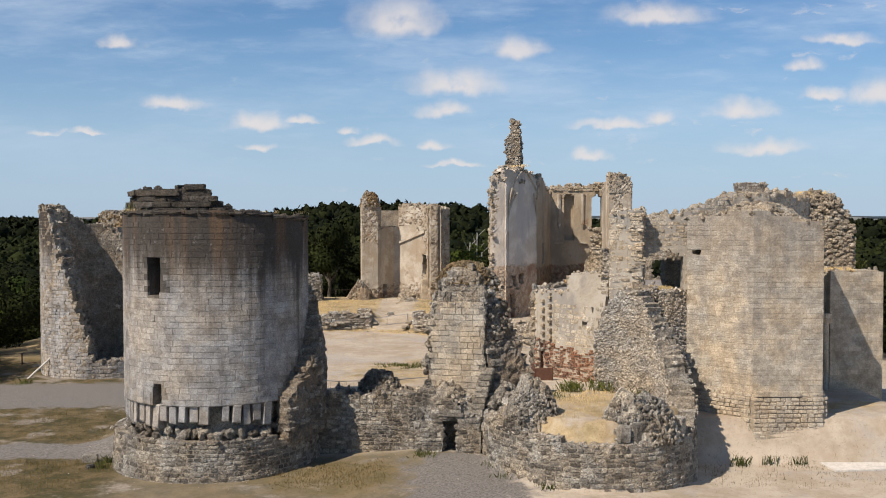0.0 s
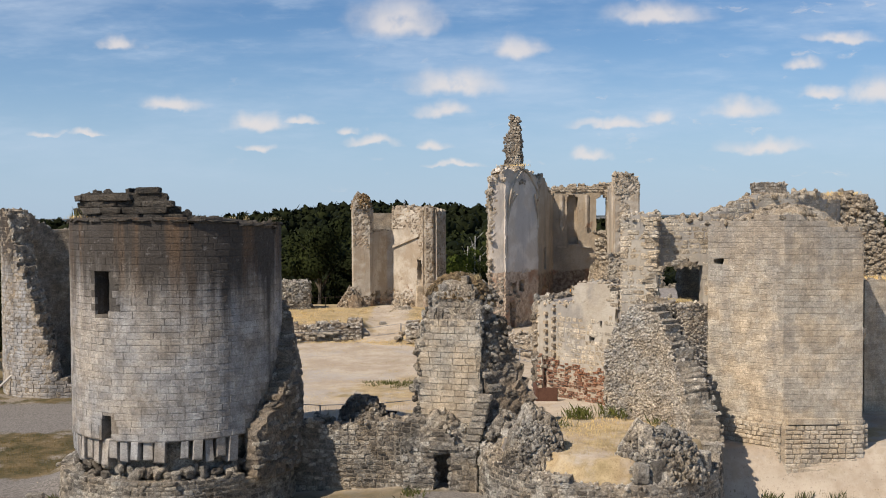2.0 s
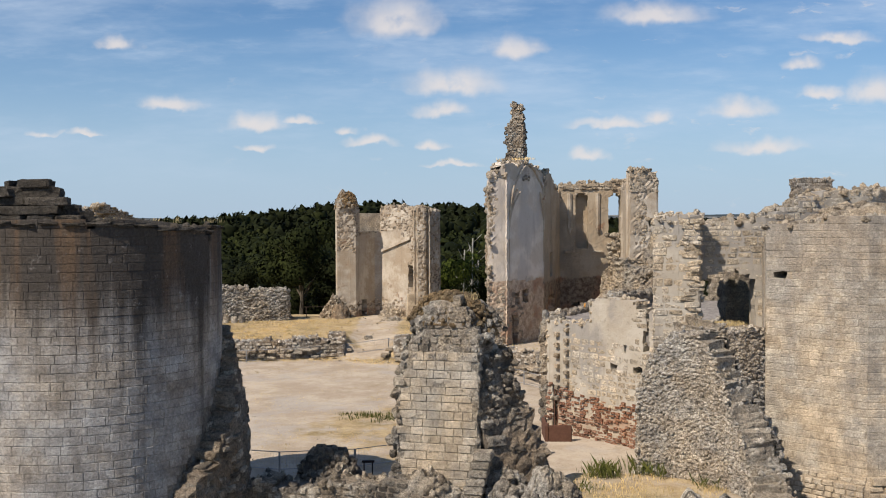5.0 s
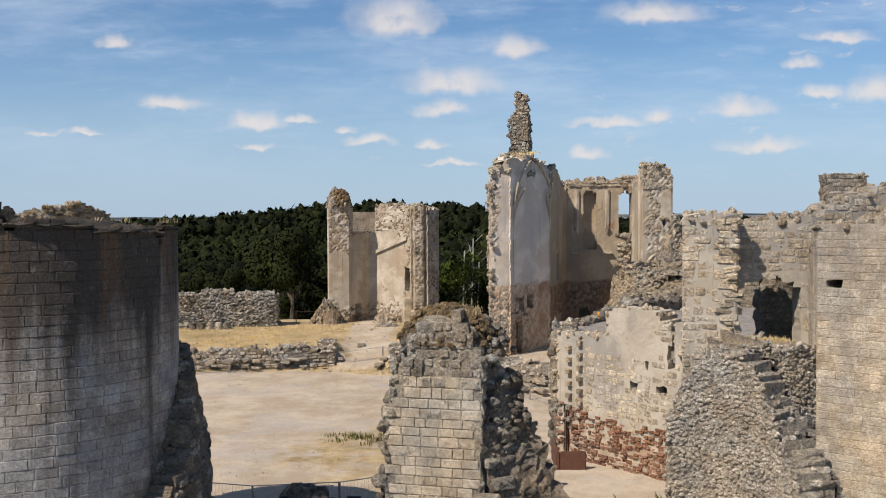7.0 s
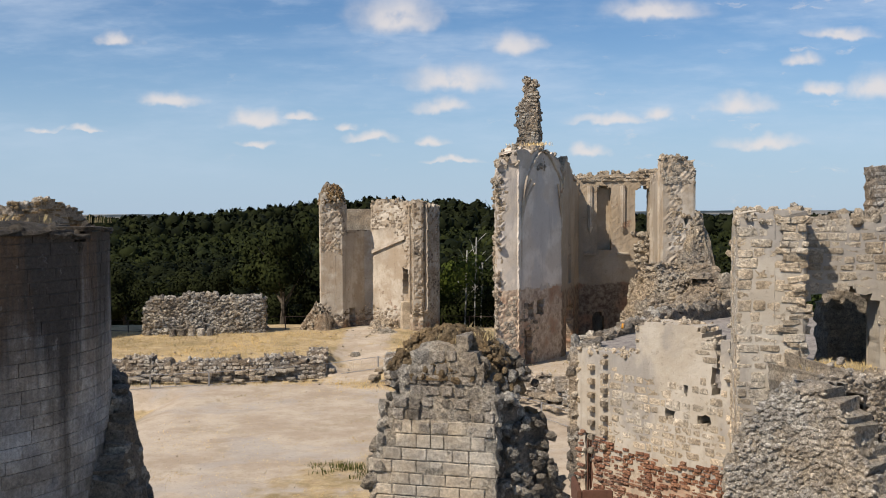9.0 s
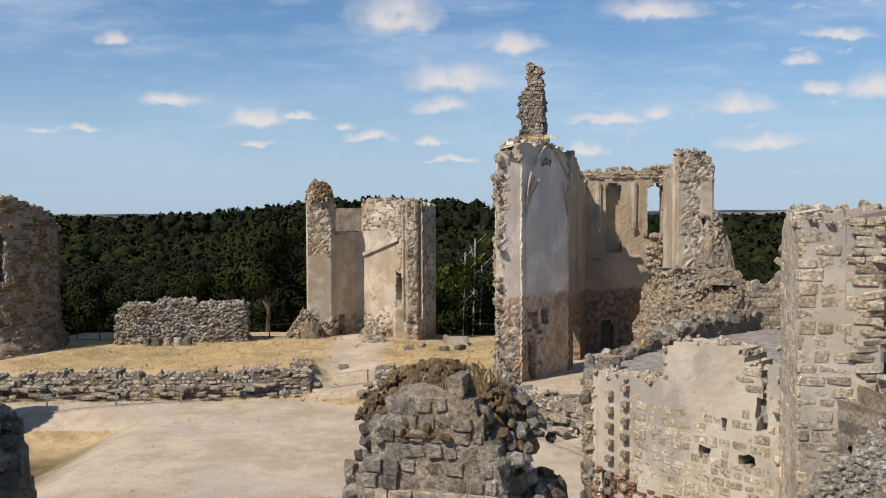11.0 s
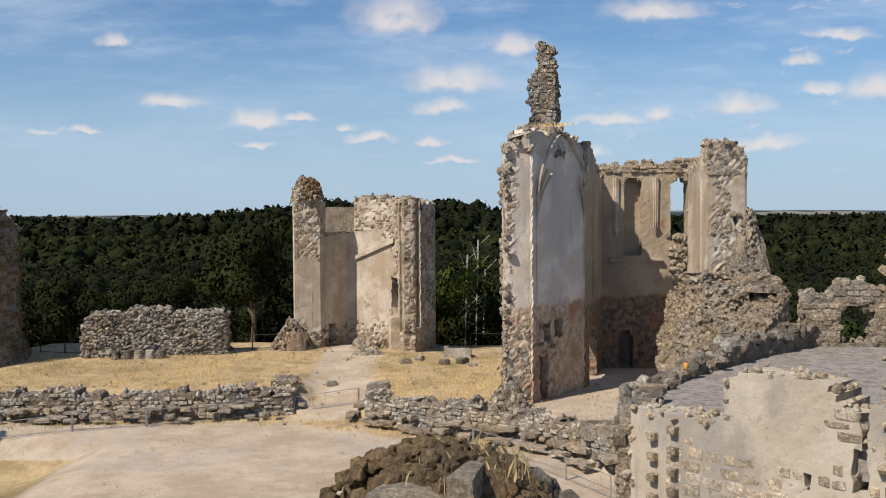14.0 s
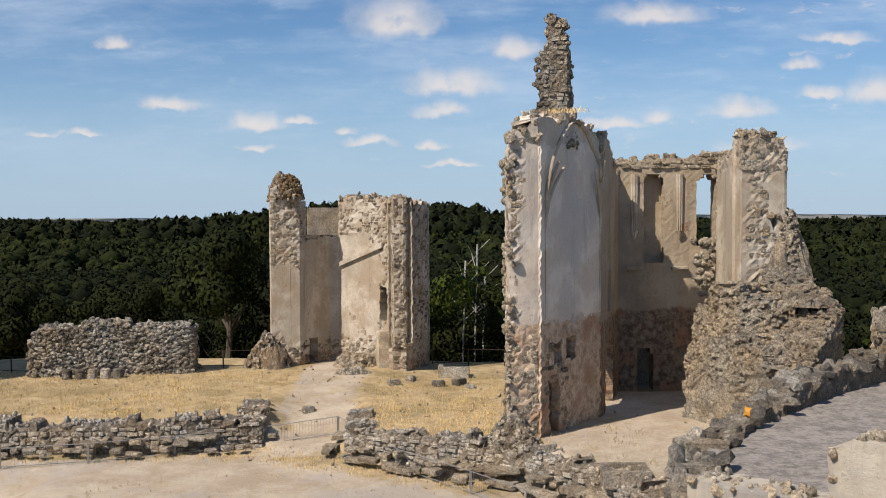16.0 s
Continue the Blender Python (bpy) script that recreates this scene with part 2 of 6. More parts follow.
def plaster(name, white, tan, grey, zlow, zhigh, peel=0.6, raw_a=(0.15, 0.10, 0.07), raw_b=(0.44, 0.365, 0.275)):
    """Old lime plaster: fallen off in patches and below a height, grey damp, vertical runs, fine cracks."""
    m = Mat(name, 0.9)
    white, tan, grey = (tuple(c * 0.80 for c in k) for k in (white, tan, grey))
    base = m.mix(m.ramp(m.noise(0.5, 7.0, 0.66), 0.38, 0.60), white, tan)
    base = m.mix(m.math("MULTIPLY", m.ramp(m.noise(0.33, 6.0, 0.62, (1, 1, 0.6)), 0.47, 0.60), 0.8), base, grey)
    base = m.mix(m.math("MULTIPLY", m.ramp(m.noise(1.6, 6.0, 0.68, (1, 1, 0.07)), 0.54, 0.70), 0.32), base, tuple(c * 0.42 for c in tan))
    raw = m.mix(m.ramp(m.noise(2.4, 8.0, 0.75), 0.35, 0.65), raw_a, raw_b)
    raw = m.mix(m.math("MULTIPLY", m.ramp(m.noise(0.6, 5.0, 0.6), 0.5, 0.62), 0.7), raw, (0.30, 0.165, 0.10))
    bare = m.ramp(m.noise(0.75, 8.0, 0.72), peel, peel + 0.05)
    base = m.mix(m.math("MULTIPLY", bare, 0.85), base, raw)
    edge = m.math("ADD", m.axis(2), m.math("MULTIPLY", m.math("SUBTRACT", m.noise(0.9, 7.0, 0.72), 0.5), 1.5))
    low = m.math("SUBTRACT", 1.0, m.ramp(edge, zlow, zlow + (zhigh - zlow) * 0.25))
    base = m.mix(low, base, raw)
    base = m.mix(m.math("MULTIPLY", m.ramp(m.noise(5.0, 8.0, 0.78), 0.55, 0.66), 0.45), base, tuple(c * 0.4 for c in tan))
    base = m.mix(0.4, base, m.mix(m.noise(26.0, 5.0, 0.75), (0.6, 0.6, 0.6), (1.35, 1.35, 1.35)), "MULTIPLY")
    m.bump(m.math("ADD", m.noise(7.0, 7.0, 0.75), m.math("MULTIPLY", bare, -0.5)), 0.6, 0.06)
    return m.done(base)


M_PLASTER = plaster("grey white plaster", (0.72, 0.655, 0.57), (0.57, 0.495, 0.40), (0.47, 0.44, 0.41), 8.0, 8.5, 0.68, (0.28, 0.205, 0.15), (0.60, 0.50, 0.385))
M_SKIN = plaster("thick grey white plaster", (0.86, 0.80, 0.71), (0.70, 0.62, 0.52), (0.60, 0.57, 0.53), -5.0, -4.0, 0.72)
# bare brown stone at the foot, its colour also darkened for the shade there
M_OCHRE = plaster("ochre plaster", (0.49, 0.415, 0.315), (0.42, 0.34, 0.24), (0.32, 0.275, 0.215), 7.4, 8.6, 0.60, (0.09, 0.062, 0.045), (0.30, 0.24, 0.175))
M_CREAM = plaster("cream plaster", (0.64, 0.58, 0.485), (0.44, 0.36, 0.265), (0.44, 0.385, 0.31), 3.4, 5.0, 0.60)
M_RENDER = plaster("lime render", (0.55, 0.51, 0.435), (0.47, 0.42, 0.34), (0.33, 0.315, 0.29), 2.5, 4.0, 0.70, (0.30, 0.25, 0.19), (0.50, 0.43, 0.33))


def ground_material():
    m = Mat("dry ground", 0.95)
    soil = m.mix(m.ramp(m.noise(0.30, 9.0, 0.74), 0.38, 0.62), (0.52, 0.45, 0.35), (0.39, 0.32, 0.235))
    soil = m.mix(m.math("MULTIPLY", m.ramp(m.noise(0.55, 10.0, 0.80), 0.50, 0.62), 0.6), soil, (0.35, 0.295, 0.205))
    soil = m.mix(m.math("MULTIPLY", m.ramp(m.noise(0.16, 6.0, 0.7), 0.50, 0.62), 0.6), soil, (0.40, 0.375, 0.335))
    soil = m.mix(m.math("MULTIPLY", m.ramp(m.noise(6.0, 8.0, 0.84), 0.56, 0.63), 0.7), soil, (0.16, 0.135, 0.105))
    soil = m.mix(m.math("MULTIPLY", m.ramp(m.noise(7.0, 7.0, 0.8), 0.60, 0.68), 0.6), soil, (0.62, 0.58, 0.51))
    straw = m.mix(m.ramp(m.noise(1.2, 8.0, 0.75), 0.35, 0.65), (0.54, 0.43, 0.25), (0.36, 0.27, 0.15))
    straw = m.mix(m.math("MULTIPLY", m.ramp(m.noise(0.35, 6.0, 0.66), 0.46, 0.62), 0.7), straw, (0.24, 0.19, 0.09))
    straw = m.mix(m.math("MULTIPLY", m.ramp(m.noise(14.0, 6.0, 0.8), 0.5, 0.65), 0.45), straw, (0.12, 0.09, 0.05))
    grass = m.n.new("ShaderNodeAttribute")
    grass.attribute_name = "grass"
    g = m.ramp(m.math("ADD", grass.outputs["Fac"], m.math("MULTIPLY", m.math("SUBTRACT", m.noise(0.45, 6.0, 0.68), 0.5), 1.1)), 0.4, 0.62)
    col = m.mix(g, soil, straw)
    lawn = m.n.new("ShaderNodeAttribute")
    lawn.attribute_name = "lawn"
    turf = m.mix(m.ramp(m.noise(0.7, 8.0, 0.75), 0.4, 0.62), (0.062, 0.055, 0.02), (0.17, 0.125, 0.062))
    turf = m.mix(m.math("MULTIPLY", m.ramp(m.noise(12.0, 6.0, 0.8), 0.5, 0.65), 0.5), turf, (0.06, 0.05, 0.025))
    bare = m.mix(m.ramp(m.noise(8.0, 6.0, 0.8), 0.4, 0.62), (0.19, 0.165, 0.13), (0.33, 0.29, 0.23))
    patchy = m.ramp(m.noise(0.28, 6.0, 0.66), 0.36, 0.46)
    col = m.mix(lawn.outputs["Fac"], col, m.mix(patchy, bare, turf))
    # near-black green wherever the woods stand
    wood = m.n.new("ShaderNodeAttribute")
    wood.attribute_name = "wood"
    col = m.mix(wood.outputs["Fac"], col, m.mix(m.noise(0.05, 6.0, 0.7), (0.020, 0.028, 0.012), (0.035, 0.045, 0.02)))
    gravel = m.n.new("ShaderNodeAttribute")
    gravel.attribute_name = "gravel"
    gv = m.ramp(m.math("ADD", gravel.outputs["Fac"], m.math("MULTIPLY", m.math("SUBTRACT", m.noise(0.8, 5.0, 0.65), 0.5), 0.9)), 0.4, 0.6)
    col = m.mix(gv, col, m.mix(m.ramp(m.noise(9.0, 5.0, 0.8), 0.35, 0.65), (0.10, 0.093, 0.082), (0.27, 0.25, 0.222)))
    far = m.n.new("ShaderNodeAttribute")
    far.attribute_name = "field"
    col = m.mix(far.outputs["Fac"], col, m.mix(m.ramp(m.noise(0.004, 3.0, 0.5, (1, 0.4, 1)), 0.5, 0.56), (0.03, 0.045, 0.05), (0.20, 0.20, 0.18)))
    m.bump(m.math("ADD", m.noise(3.0, 6.0, 0.7), m.math("MULTIPLY", m.noise(30.0, 4.0, 0.7), 0.35)), 0.6, 0.08)
    return m.done(m.mix(1.0, col, (0.84, 0.84, 0.86), "MULTIPLY"))


M_GROUND = ground_material()


def leaf_material(name, a, b):
    m = Mat(name, 0.85)
    m.bsdf.inputs["Specular IOR Level"].default_value = 0.06
    col = m.mix(m.each(), a, b)
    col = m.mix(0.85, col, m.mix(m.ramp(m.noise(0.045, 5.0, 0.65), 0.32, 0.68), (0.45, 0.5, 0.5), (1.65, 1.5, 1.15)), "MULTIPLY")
    return m.done(col)


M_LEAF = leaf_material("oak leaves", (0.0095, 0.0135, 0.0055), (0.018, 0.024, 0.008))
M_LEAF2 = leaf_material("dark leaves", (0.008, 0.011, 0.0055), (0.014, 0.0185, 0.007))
M_LEAF3 = leaf_material("bright leaves", (0.024, 0.038, 0.009), (0.042, 0.060, 0.014))
M_STRAW = leaf_material("dry grass blades", (0.44, 0.35, 0.20), (0.56, 0.46, 0.28))
M_LAWN = leaf_material("tired lawn", (0.09, 0.075, 0.028), (0.19, 0.145, 0.065))
M_WEED = leaf_material("green weeds", (0.04, 0.055, 0.018), (0.09, 0.10, 0.035))


def plain(name, col, rough=0.6, metal=0.0, vary=0.25):
    m = Mat(name, rough)
    m.bsdf.inputs["Metallic"].default_value = metal
    c = m.mix(m.math("MULTIPLY", m.ramp(m.noise(2.5, 10.0, 0.84), 0.42, 0.60), vary * 2, True), col, tuple(x * 0.5 for x in col))
    m.bump(m.noise(6.0, 5.0), 0.15, 0.02)
    return m.done(c)


M_BARK = plain("bark", (0.10, 0.085, 0.065), 0.9)
M_BIRCH = plain("birch bark", (0.42, 0.41, 0.38), 0.8)
M_STEEL = plain("galvanised steel", (0.42, 0.42, 0.42), 0.45, 0.7)
M_ASPHALT = plain("grey roof screed", (0.27, 0.25, 0.23), 1.0, 0.0, 0.5)
M_DARK = plain("dark painted wood", (0.05, 0.035, 0.03), 0.8)
M_RUSTY = plain("rusted steel", (0.11, 0.055, 0.038), 0.85)
M_SLAB = plain("pale paving", (0.60, 0.57, 0.52), 0.9)
M_LICHEN = plain("orange lichen", (0.55, 0.26, 0.04), 0.9)

# ---- building tools ----
RNG = np.random.default_rng(7)


def mesh_object(name, verts, faces, mat, parent=None, label="", smooth=False, normals=None):
    me = bpy.data.meshes.new(name)
    me.from_pydata([tuple(map(float, v)) for v in verts] if not isinstance(verts, np.ndarray) else verts.tolist(), [], faces)
    me.materials.append(mat)
    if smooth:
        me.shade_smooth()
    if normals is not None:
        me.shade_smooth()
        me.normals_split_custom_set_from_vertices(normals.tolist())
    ob = new(name, me)
    if parent is not None:
        ob.parent = parent
    if label:
        ob["label"] = label
    return ob


def part(name, bm, material, parent, label=""):
    me = bpy.data.meshes.new(name)
    bm.to_mesh(me)
    bm.free()
    me.materials.append(material)
    ob = new(name, me)
    ob.parent = parent
    if label:
        ob["label"] = label
    return ob


def thing(name, label, category, at=(0, 0, 0), group="", kind=""):
    ob = new(name)
    ob.location = at
    ob.empty_display_size = 0.3
    return tagged(ob, label, category, group, kind)


def unit_block(seed, worn):
    """A dressed stone of unit size, its face towards +y, edges chamfered."""
    r = np.random.default_rng(seed)
    c = 0.05 + 0.15 * worn
    v = []
    for y, k in ((-0.5, 0.0), (0.5 - c * 0.8, 0.0), (0.5, c)):
        for x, z in ((-1, -1), (1, -1), (1, 1), (-1, 1)):
            j = (r.random(3) - 0.5) * 0.13 * worn
            v.append(((0.5 - k * 0.55) * x + j[0], y + j[1] * 0.6, (0.5 - k * 0.8) * z + j[2]))
    f = [(8, 9, 10, 11)]
    for a in (0, 4):
        for i in range(4):
            n = (i + 1) % 4
            f.append((a + i, a + n, a + 4 + n, a + 4 + i))
    return np.array(v), f


def unit_lump(seed, sub=1):
    """A rough field stone of unit size."""
    r = np.random.default_rng(seed)
    bm = bmesh.new()
    bmesh.ops.create_icosphere(bm, subdivisions=sub, radius=0.5)
    v = np.array([p.co for p in bm.verts])
    f = [tuple(q.index for q in p.verts) for p in bm.faces]
    bm.free()
    v = np.clip(v * (1 + (r.random((len(v), 1)) - 0.5) * 0.45), -0.42, 0.42) * 1.15
    return v, f


def unit_worn(seed):
    """A weathered stone of unit size, its face towards +y: eight-sided outline, rounded and uneven."""
    r = np.random.default_rng(seed)
    cut = r.uniform(0.05, 0.22, 4)
    ring = []
    for k, (sx, sz) in enumerate(((-1, -1), (1, -1), (1, 1), (-1, 1))):
        a, b = (0.5 * sx, (0.5 - cut[k]) * sz), ((0.5 - cut[k] * 0.8) * sx, 0.5 * sz)
        ring += [a, b] if sx * sz > 0 else [b, a]
    ring = sorted(ring, key=lambda q: math.atan2(q[1], q[0]))
    v, f = [], []
    for y, k in ((-0.5, 1.0), (0.36, 1.0), (0.48, 0.87)):
        for x, z in ring:
            j = (r.random(3) - 0.5) * (0.10 if y > 0 else 0.03)
            v.append((x * k + j[0], y + j[1], z * k + j[2]))
    v.append((r.uniform(-0.15, 0.15), 0.52, r.uniform(-0.15, 0.15)))
    for a in (0, 8):
        for i in range(8):
            n = (i + 1) % 8
            f.append((a + n, a + i, a + 8 + i, a + 8 + n))
    f += [((i + 1) % 8 + 16, i + 16, 24) for i in range(8)]
    return np.array(v), [q[::-1] for q in f]


DRESSED = [unit_block(i, 0.25) for i in range(6)]
WORN = [unit_worn(20 + i) for i in range(8)]
LUMPS = [unit_lump(40 + i) for i in range(8)]
BIGLUMPS = [unit_lump(60 + i, 2) for i in range(6)]
SHARED = {}


def shared_mesh(kind, i, mat):
    key = (kind, i, mat.name)
    if key not in SHARED:
        v, f = {"dressed": DRESSED, "worn": WORN, "lump": LUMPS, "big": BIGLUMPS}[kind][i % 6]
        me = bpy.data.meshes.new("stone")
        me.from_pydata(v.tolist(), [], f)
        me.materials.append(mat)
        SHARED[key] = me
    return SHARED[key]


def joined(name, stones, mat, parent, kind):
    """All these stones in one mesh."""
    if not stones:
        return None
    lib = {"dressed": DRESSED, "worn": WORN, "lump": LUMPS, "big": BIGLUMPS}[kind]
    vs, fs, base = [], [], 0
    for m, i in stones:
        v, f = lib[i % len(lib)]
        w = v @ m[:3, :3].T + m[:3, 3]
        vs.append(w)
        fs += [tuple(q + base for q in p) for p in f]
        base += len(v)
    ob = mesh_object(name, np.concatenate(vs), fs, mat, parent)
    ob["kind"] = "stuff"
    return ob


def lay(stones, mat, parent, kind, single=None, name="stone", most=128):
    """Stones where single(m) holds become objects of their own; the rest are joined."""
    LATER.append((stones, mat, parent, kind, single, name, most))


LATER = []


def lay_all():
    for stones, mat, parent, kind, single, name, most in LATER:
        rest, count = [], 0
        for m, i in stones:
            if single and count < most and single(m[:3, 3]):
                ob = new(name, shared_mesh(kind, i, mat))
                ob.parent = parent
                ob.matrix_basis = Matrix(m.tolist())
                count += 1
            else:
                rest.append((m, i))
        joined("masonry" if kind in ("dressed", "worn") else "rubble", rest, mat, parent, kind)


def frame_at(p, t, n, w, d, h):
    m = np.eye(4)
    m[:3, 0], m[:3, 1], m[:3, 2], m[:3, 3] = np.array(t) * w, np.array(n) * d, (0, 0, h), p
    return m


def turned(p, sx, sy, sz):
    e = Euler(RNG.random(3) * 6.28).to_matrix()
    m = np.eye(4)
    m[:3, :3] = np.array(e) @ np.diag((sx, sy, sz))
    m[:3, 3] = p
    return m


def wave(x, seed, scale=1.0):
    """Smooth noise in one dimension, about -1 to 1."""
    return noise.noise((x * scale, seed * 7.31, 0.5)) * 1.6


class Line:
    """A polyline in plan; the front lies to the right of its direction when seen from above (n = (dy, -dx))."""

    def __init__(self, *pts):
        self.p = np.array(pts, float)
        seg = np.diff(self.p, axis=0)
        self.len = np.hypot(seg[:, 0], seg[:, 1])
        self.cum = np.concatenate(([0], np.cumsum(self.len)))
        self.way = seg / self.len[:, None]
        self.length = self.cum[-1]

    def at(self, u):
        i = int(np.clip(np.searchsorted(self.cum, u) - 1, 0, len(self.len) - 1))
        d = self.way[i]
        return self.p[i] + d * (u - self.cum[i]), d, np.array((d[1], -d[0]))


class Arc:
    """Part of a circle; theta in degrees from the -y side, growing towards +x; the front is outside."""

    def __init__(self, c, r, a0, a1):
        self.c, self.r, self.a0, self.a1 = np.array(c, float), r, radians(a0), radians(a1)
        self.length = r * (self.a1 - self.a0)

    def theta(self, u):
        return math.degrees(self.a0 + u / self.r)

    def at(self, u):
        a = self.a0 + u / self.r
        n = np.array((math.sin(a), -math.cos(a)))
        return self.c + n * self.r, np.array((math.cos(a), math.sin(a))), n


def make_wall(parent, path, zb, top, th, holes=(), cell=0.3, jit=0.03, core=None, name="wall", batter=None, inset=0.0, edge=0.10, face_jit=None):
    """The body of a ruined wall: cells along the path, up to a ragged top, with openings that go through it. Returns the body and a test of what is wall."""
    nu = max(1, int(round(path.length / cell)))
    du = path.length / nu
    zmax = max(top(du * (i + 0.5)) for i in range(nu))
    nz = max(1, int(math.ceil((zmax - zb) / cell)))
    solid = np.zeros((nu + 2, nz + 2), bool)
    for i in range(nu):
        u = du * (i + 0.5)
        t = top(u)
        for j in range(nz):
            z = zb + cell * (j + 0.5)
            solid[i + 1, j + 1] = z < t and not any(h(u, z) for h in holes)
    verts, index = [], {}

    def vert(i, j, k):
        key = (i, j, k)
        if key not in index:
            u, z = i * du, zb + j * cell
            p, t, n = path.at(min(max(u, 0.0), path.length))
            rim = not (solid[i:i + 2, j:j + 2].all())
            r = RNG.random(3) - 0.5
            a = edge * 2 if rim else jit
            tk = th(u, z) if callable(th) else th
            off = -inset - (tk if k else 0) + (batter(z) if batter and not k else 0)
            fj = jit if face_jit is None else face_jit(u, z) if callable(face_jit) else face_jit
            off += r[2] * fj * 2 + (fj * 0.7 * noise.noise((u * 1.9, z * 1.9, zb)) if callable(face_jit) and not k else 0)
            q = p + n * off + t * r[0] * a
            zz = z + (r[1] * a if 0 < j else 0)
            index[key] = len(verts)
            verts.append((q[0], q[1], zz))
        return index[key]

    faces = []
    for i in range(1, nu + 1):
        for j in range(1, nz + 1):
            if not solid[i, j]:
                continue
            a, b = i - 1, j - 1
            faces.append((vert(a, b, 0), vert(a + 1, b, 0), vert(a + 1, b + 1, 0), vert(a, b + 1, 0)))
            faces.append((vert(a + 1, b, 1), vert(a, b, 1), vert(a, b + 1, 1), vert(a + 1, b + 1, 1)))
            if not solid[i - 1, j]:
                faces.append((vert(a, b, 1), vert(a, b, 0), vert(a, b + 1, 0), vert(a, b + 1, 1)))
            if not solid[i + 1, j]:
                faces.append((vert(a + 1, b, 0), vert(a + 1, b, 1), vert(a + 1, b + 1, 1), vert(a + 1, b + 1, 0)))
            if not solid[i, j + 1]:
                faces.append((vert(a, b + 1, 0), vert(a + 1, b + 1, 0), vert(a + 1, b + 1, 1), vert(a, b + 1, 1)))
            if not solid[i, j - 1] and b > 0:
                faces.append((vert(a + 1, b, 0), vert(a, b, 0), vert(a, b, 1), vert(a + 1, b, 1)))
    ob = mesh_object(name, np.array(verts), faces, core or M_CORE, parent)

    def inside(u, z):
        i, j = int(u / du) + 1, int((z - zb) / cell) + 1
        return 0 < i <= nu and 0 < j <= nz and solid[i, j]

    rims = []
    for i in range(1, nu + 1):
        for j in range(1, nz + 1):
            if solid[i, j] and not (solid[i - 1, j] and solid[i + 1, j] and solid[i, j + 1]):
                rims.append((du * (i - 0.5), zb + cell * (j - 0.5), solid[i, j + 1], solid[i - 1, j], solid[i + 1, j]))
    return ob, inside, rims, (du, cell)


def courses(path, zb, zt, inside, hs, ws, proud, depth, kind, joint=0.014, batter=None, where=None, back=0.0, tilt=0.0):
    """Courses of stones on the face of a wall; back: on its rear face, that far behind."""
    out, z = [], zb
    bends = list(path.cum[1:-1]) if isinstance(path, Line) else []
    while z < zt:
        h = RNG.uniform(*hs)
        u = -RNG.uniform(0, ws[1])
        while u < path.length:
            w = RNG.uniform(*ws)
            for corner in bends:
                if u < corner - 0.01 < u + w - 0.02:
                    w = corner - u
            if w < 0.1:
                u += w + 0.005
                continue
            cu, cz = u + w / 2, z + h / 2
            if 0.02 < cu < path.length - 0.02 and inside(cu, cz) and inside(cu + w * 0.3, cz) and inside(cu - w * 0.3, cz) and (where is None or where(cu, cz)):
                p, t, n = path.at(cu)
                o = RNG.uniform(*proud) - depth / 2 + (batter(cz) if batter else 0)
                if back:
                    p, n, t = p - n * back, -n, -t
                q = p + n * o
                m = frame_at((q[0], q[1], cz), (t[0], t[1], 0), (n[0], n[1], 0), w - joint, depth, h - joint)
                if tilt:
                    m[2, 2] *= RNG.uniform(0.72, 1.08)
                    m[:3, 0] *= RNG.uniform(0.86, 1.04)
                    m[2, 3] += RNG.normal(0, 0.05) * h
                    m[:3, :3] = np.array(Euler((RNG.random(3) - 0.5) * tilt).to_matrix()) @ m[:3, :3]
                out.append((m, int(RNG.integers(0, 6))))
            u += w
        z += h
    return out


def crumbs(path, rims, th, size, density=1.0, side=True, batter=None):
    """Loose core stones on the broken top and ends of a wall."""
    out = []
    for u, z, up, left, right in rims:
        p, t, n = path.at(u)
        tk = th(u, z) if callable(th) else th
        k = max(1, int(tk / size[1] * 1.1 * density))
        for s in range(k):
            if RNG.random() > density:
                continue
            d = -tk * (s + RNG.random()) / k
            q = p + n * d
            dz = 0.10 if not up else 0.0
            dt = (-0.08 if not left else 0.08 if not right else 0.0) if up else 0.0
            c = RNG.uniform(*size)
            out.append((turned((q[0] + t[0] * dt + RNG.normal(0, 0.06), q[1] + t[1] * dt + RNG.normal(0, 0.06), z + dz + RNG.normal(0, 0.07)),
                               c * RNG.uniform(0.8, 1.5), c, c * RNG.uniform(0.6, 1.0)), int(RNG.integers(0, 8))))
    return out


def cobbles(path, zb, zt, inside, count, size, back=0.0, sunk=0.3, out=0.0, where=None):
    """Field stones set at random into the face of a wall."""
    res = []
    for _ in range(count):
        u, z = RNG.uniform(0.05, path.length - 0.05), RNG.uniform(zb, zt)
        if not inside(u, z) or (where and not where(u, z)):
            continue
        p, t, n = path.at(u)
        if back:
            p, n = p - n * back, -n
        c = RNG.uniform(*size)
        q = p + n * (c * (0.5 - sunk) * 0.6 + RNG.uniform(0, out + 0.01))
        m = frame_at((q[0], q[1], z), (t[0], t[1], 0), (n[0], n[1], 0), c * RNG.uniform(0.85, 1.35), c * 0.7, c * RNG.uniform(0.65, 1.05))
        m[:3, :3] = np.array(Euler((RNG.random(3) - 0.5) * 1.2).to_matrix()) @ m[:3, :3]
        res.append((m, int(RNG.integers(0, 6))))
    return res


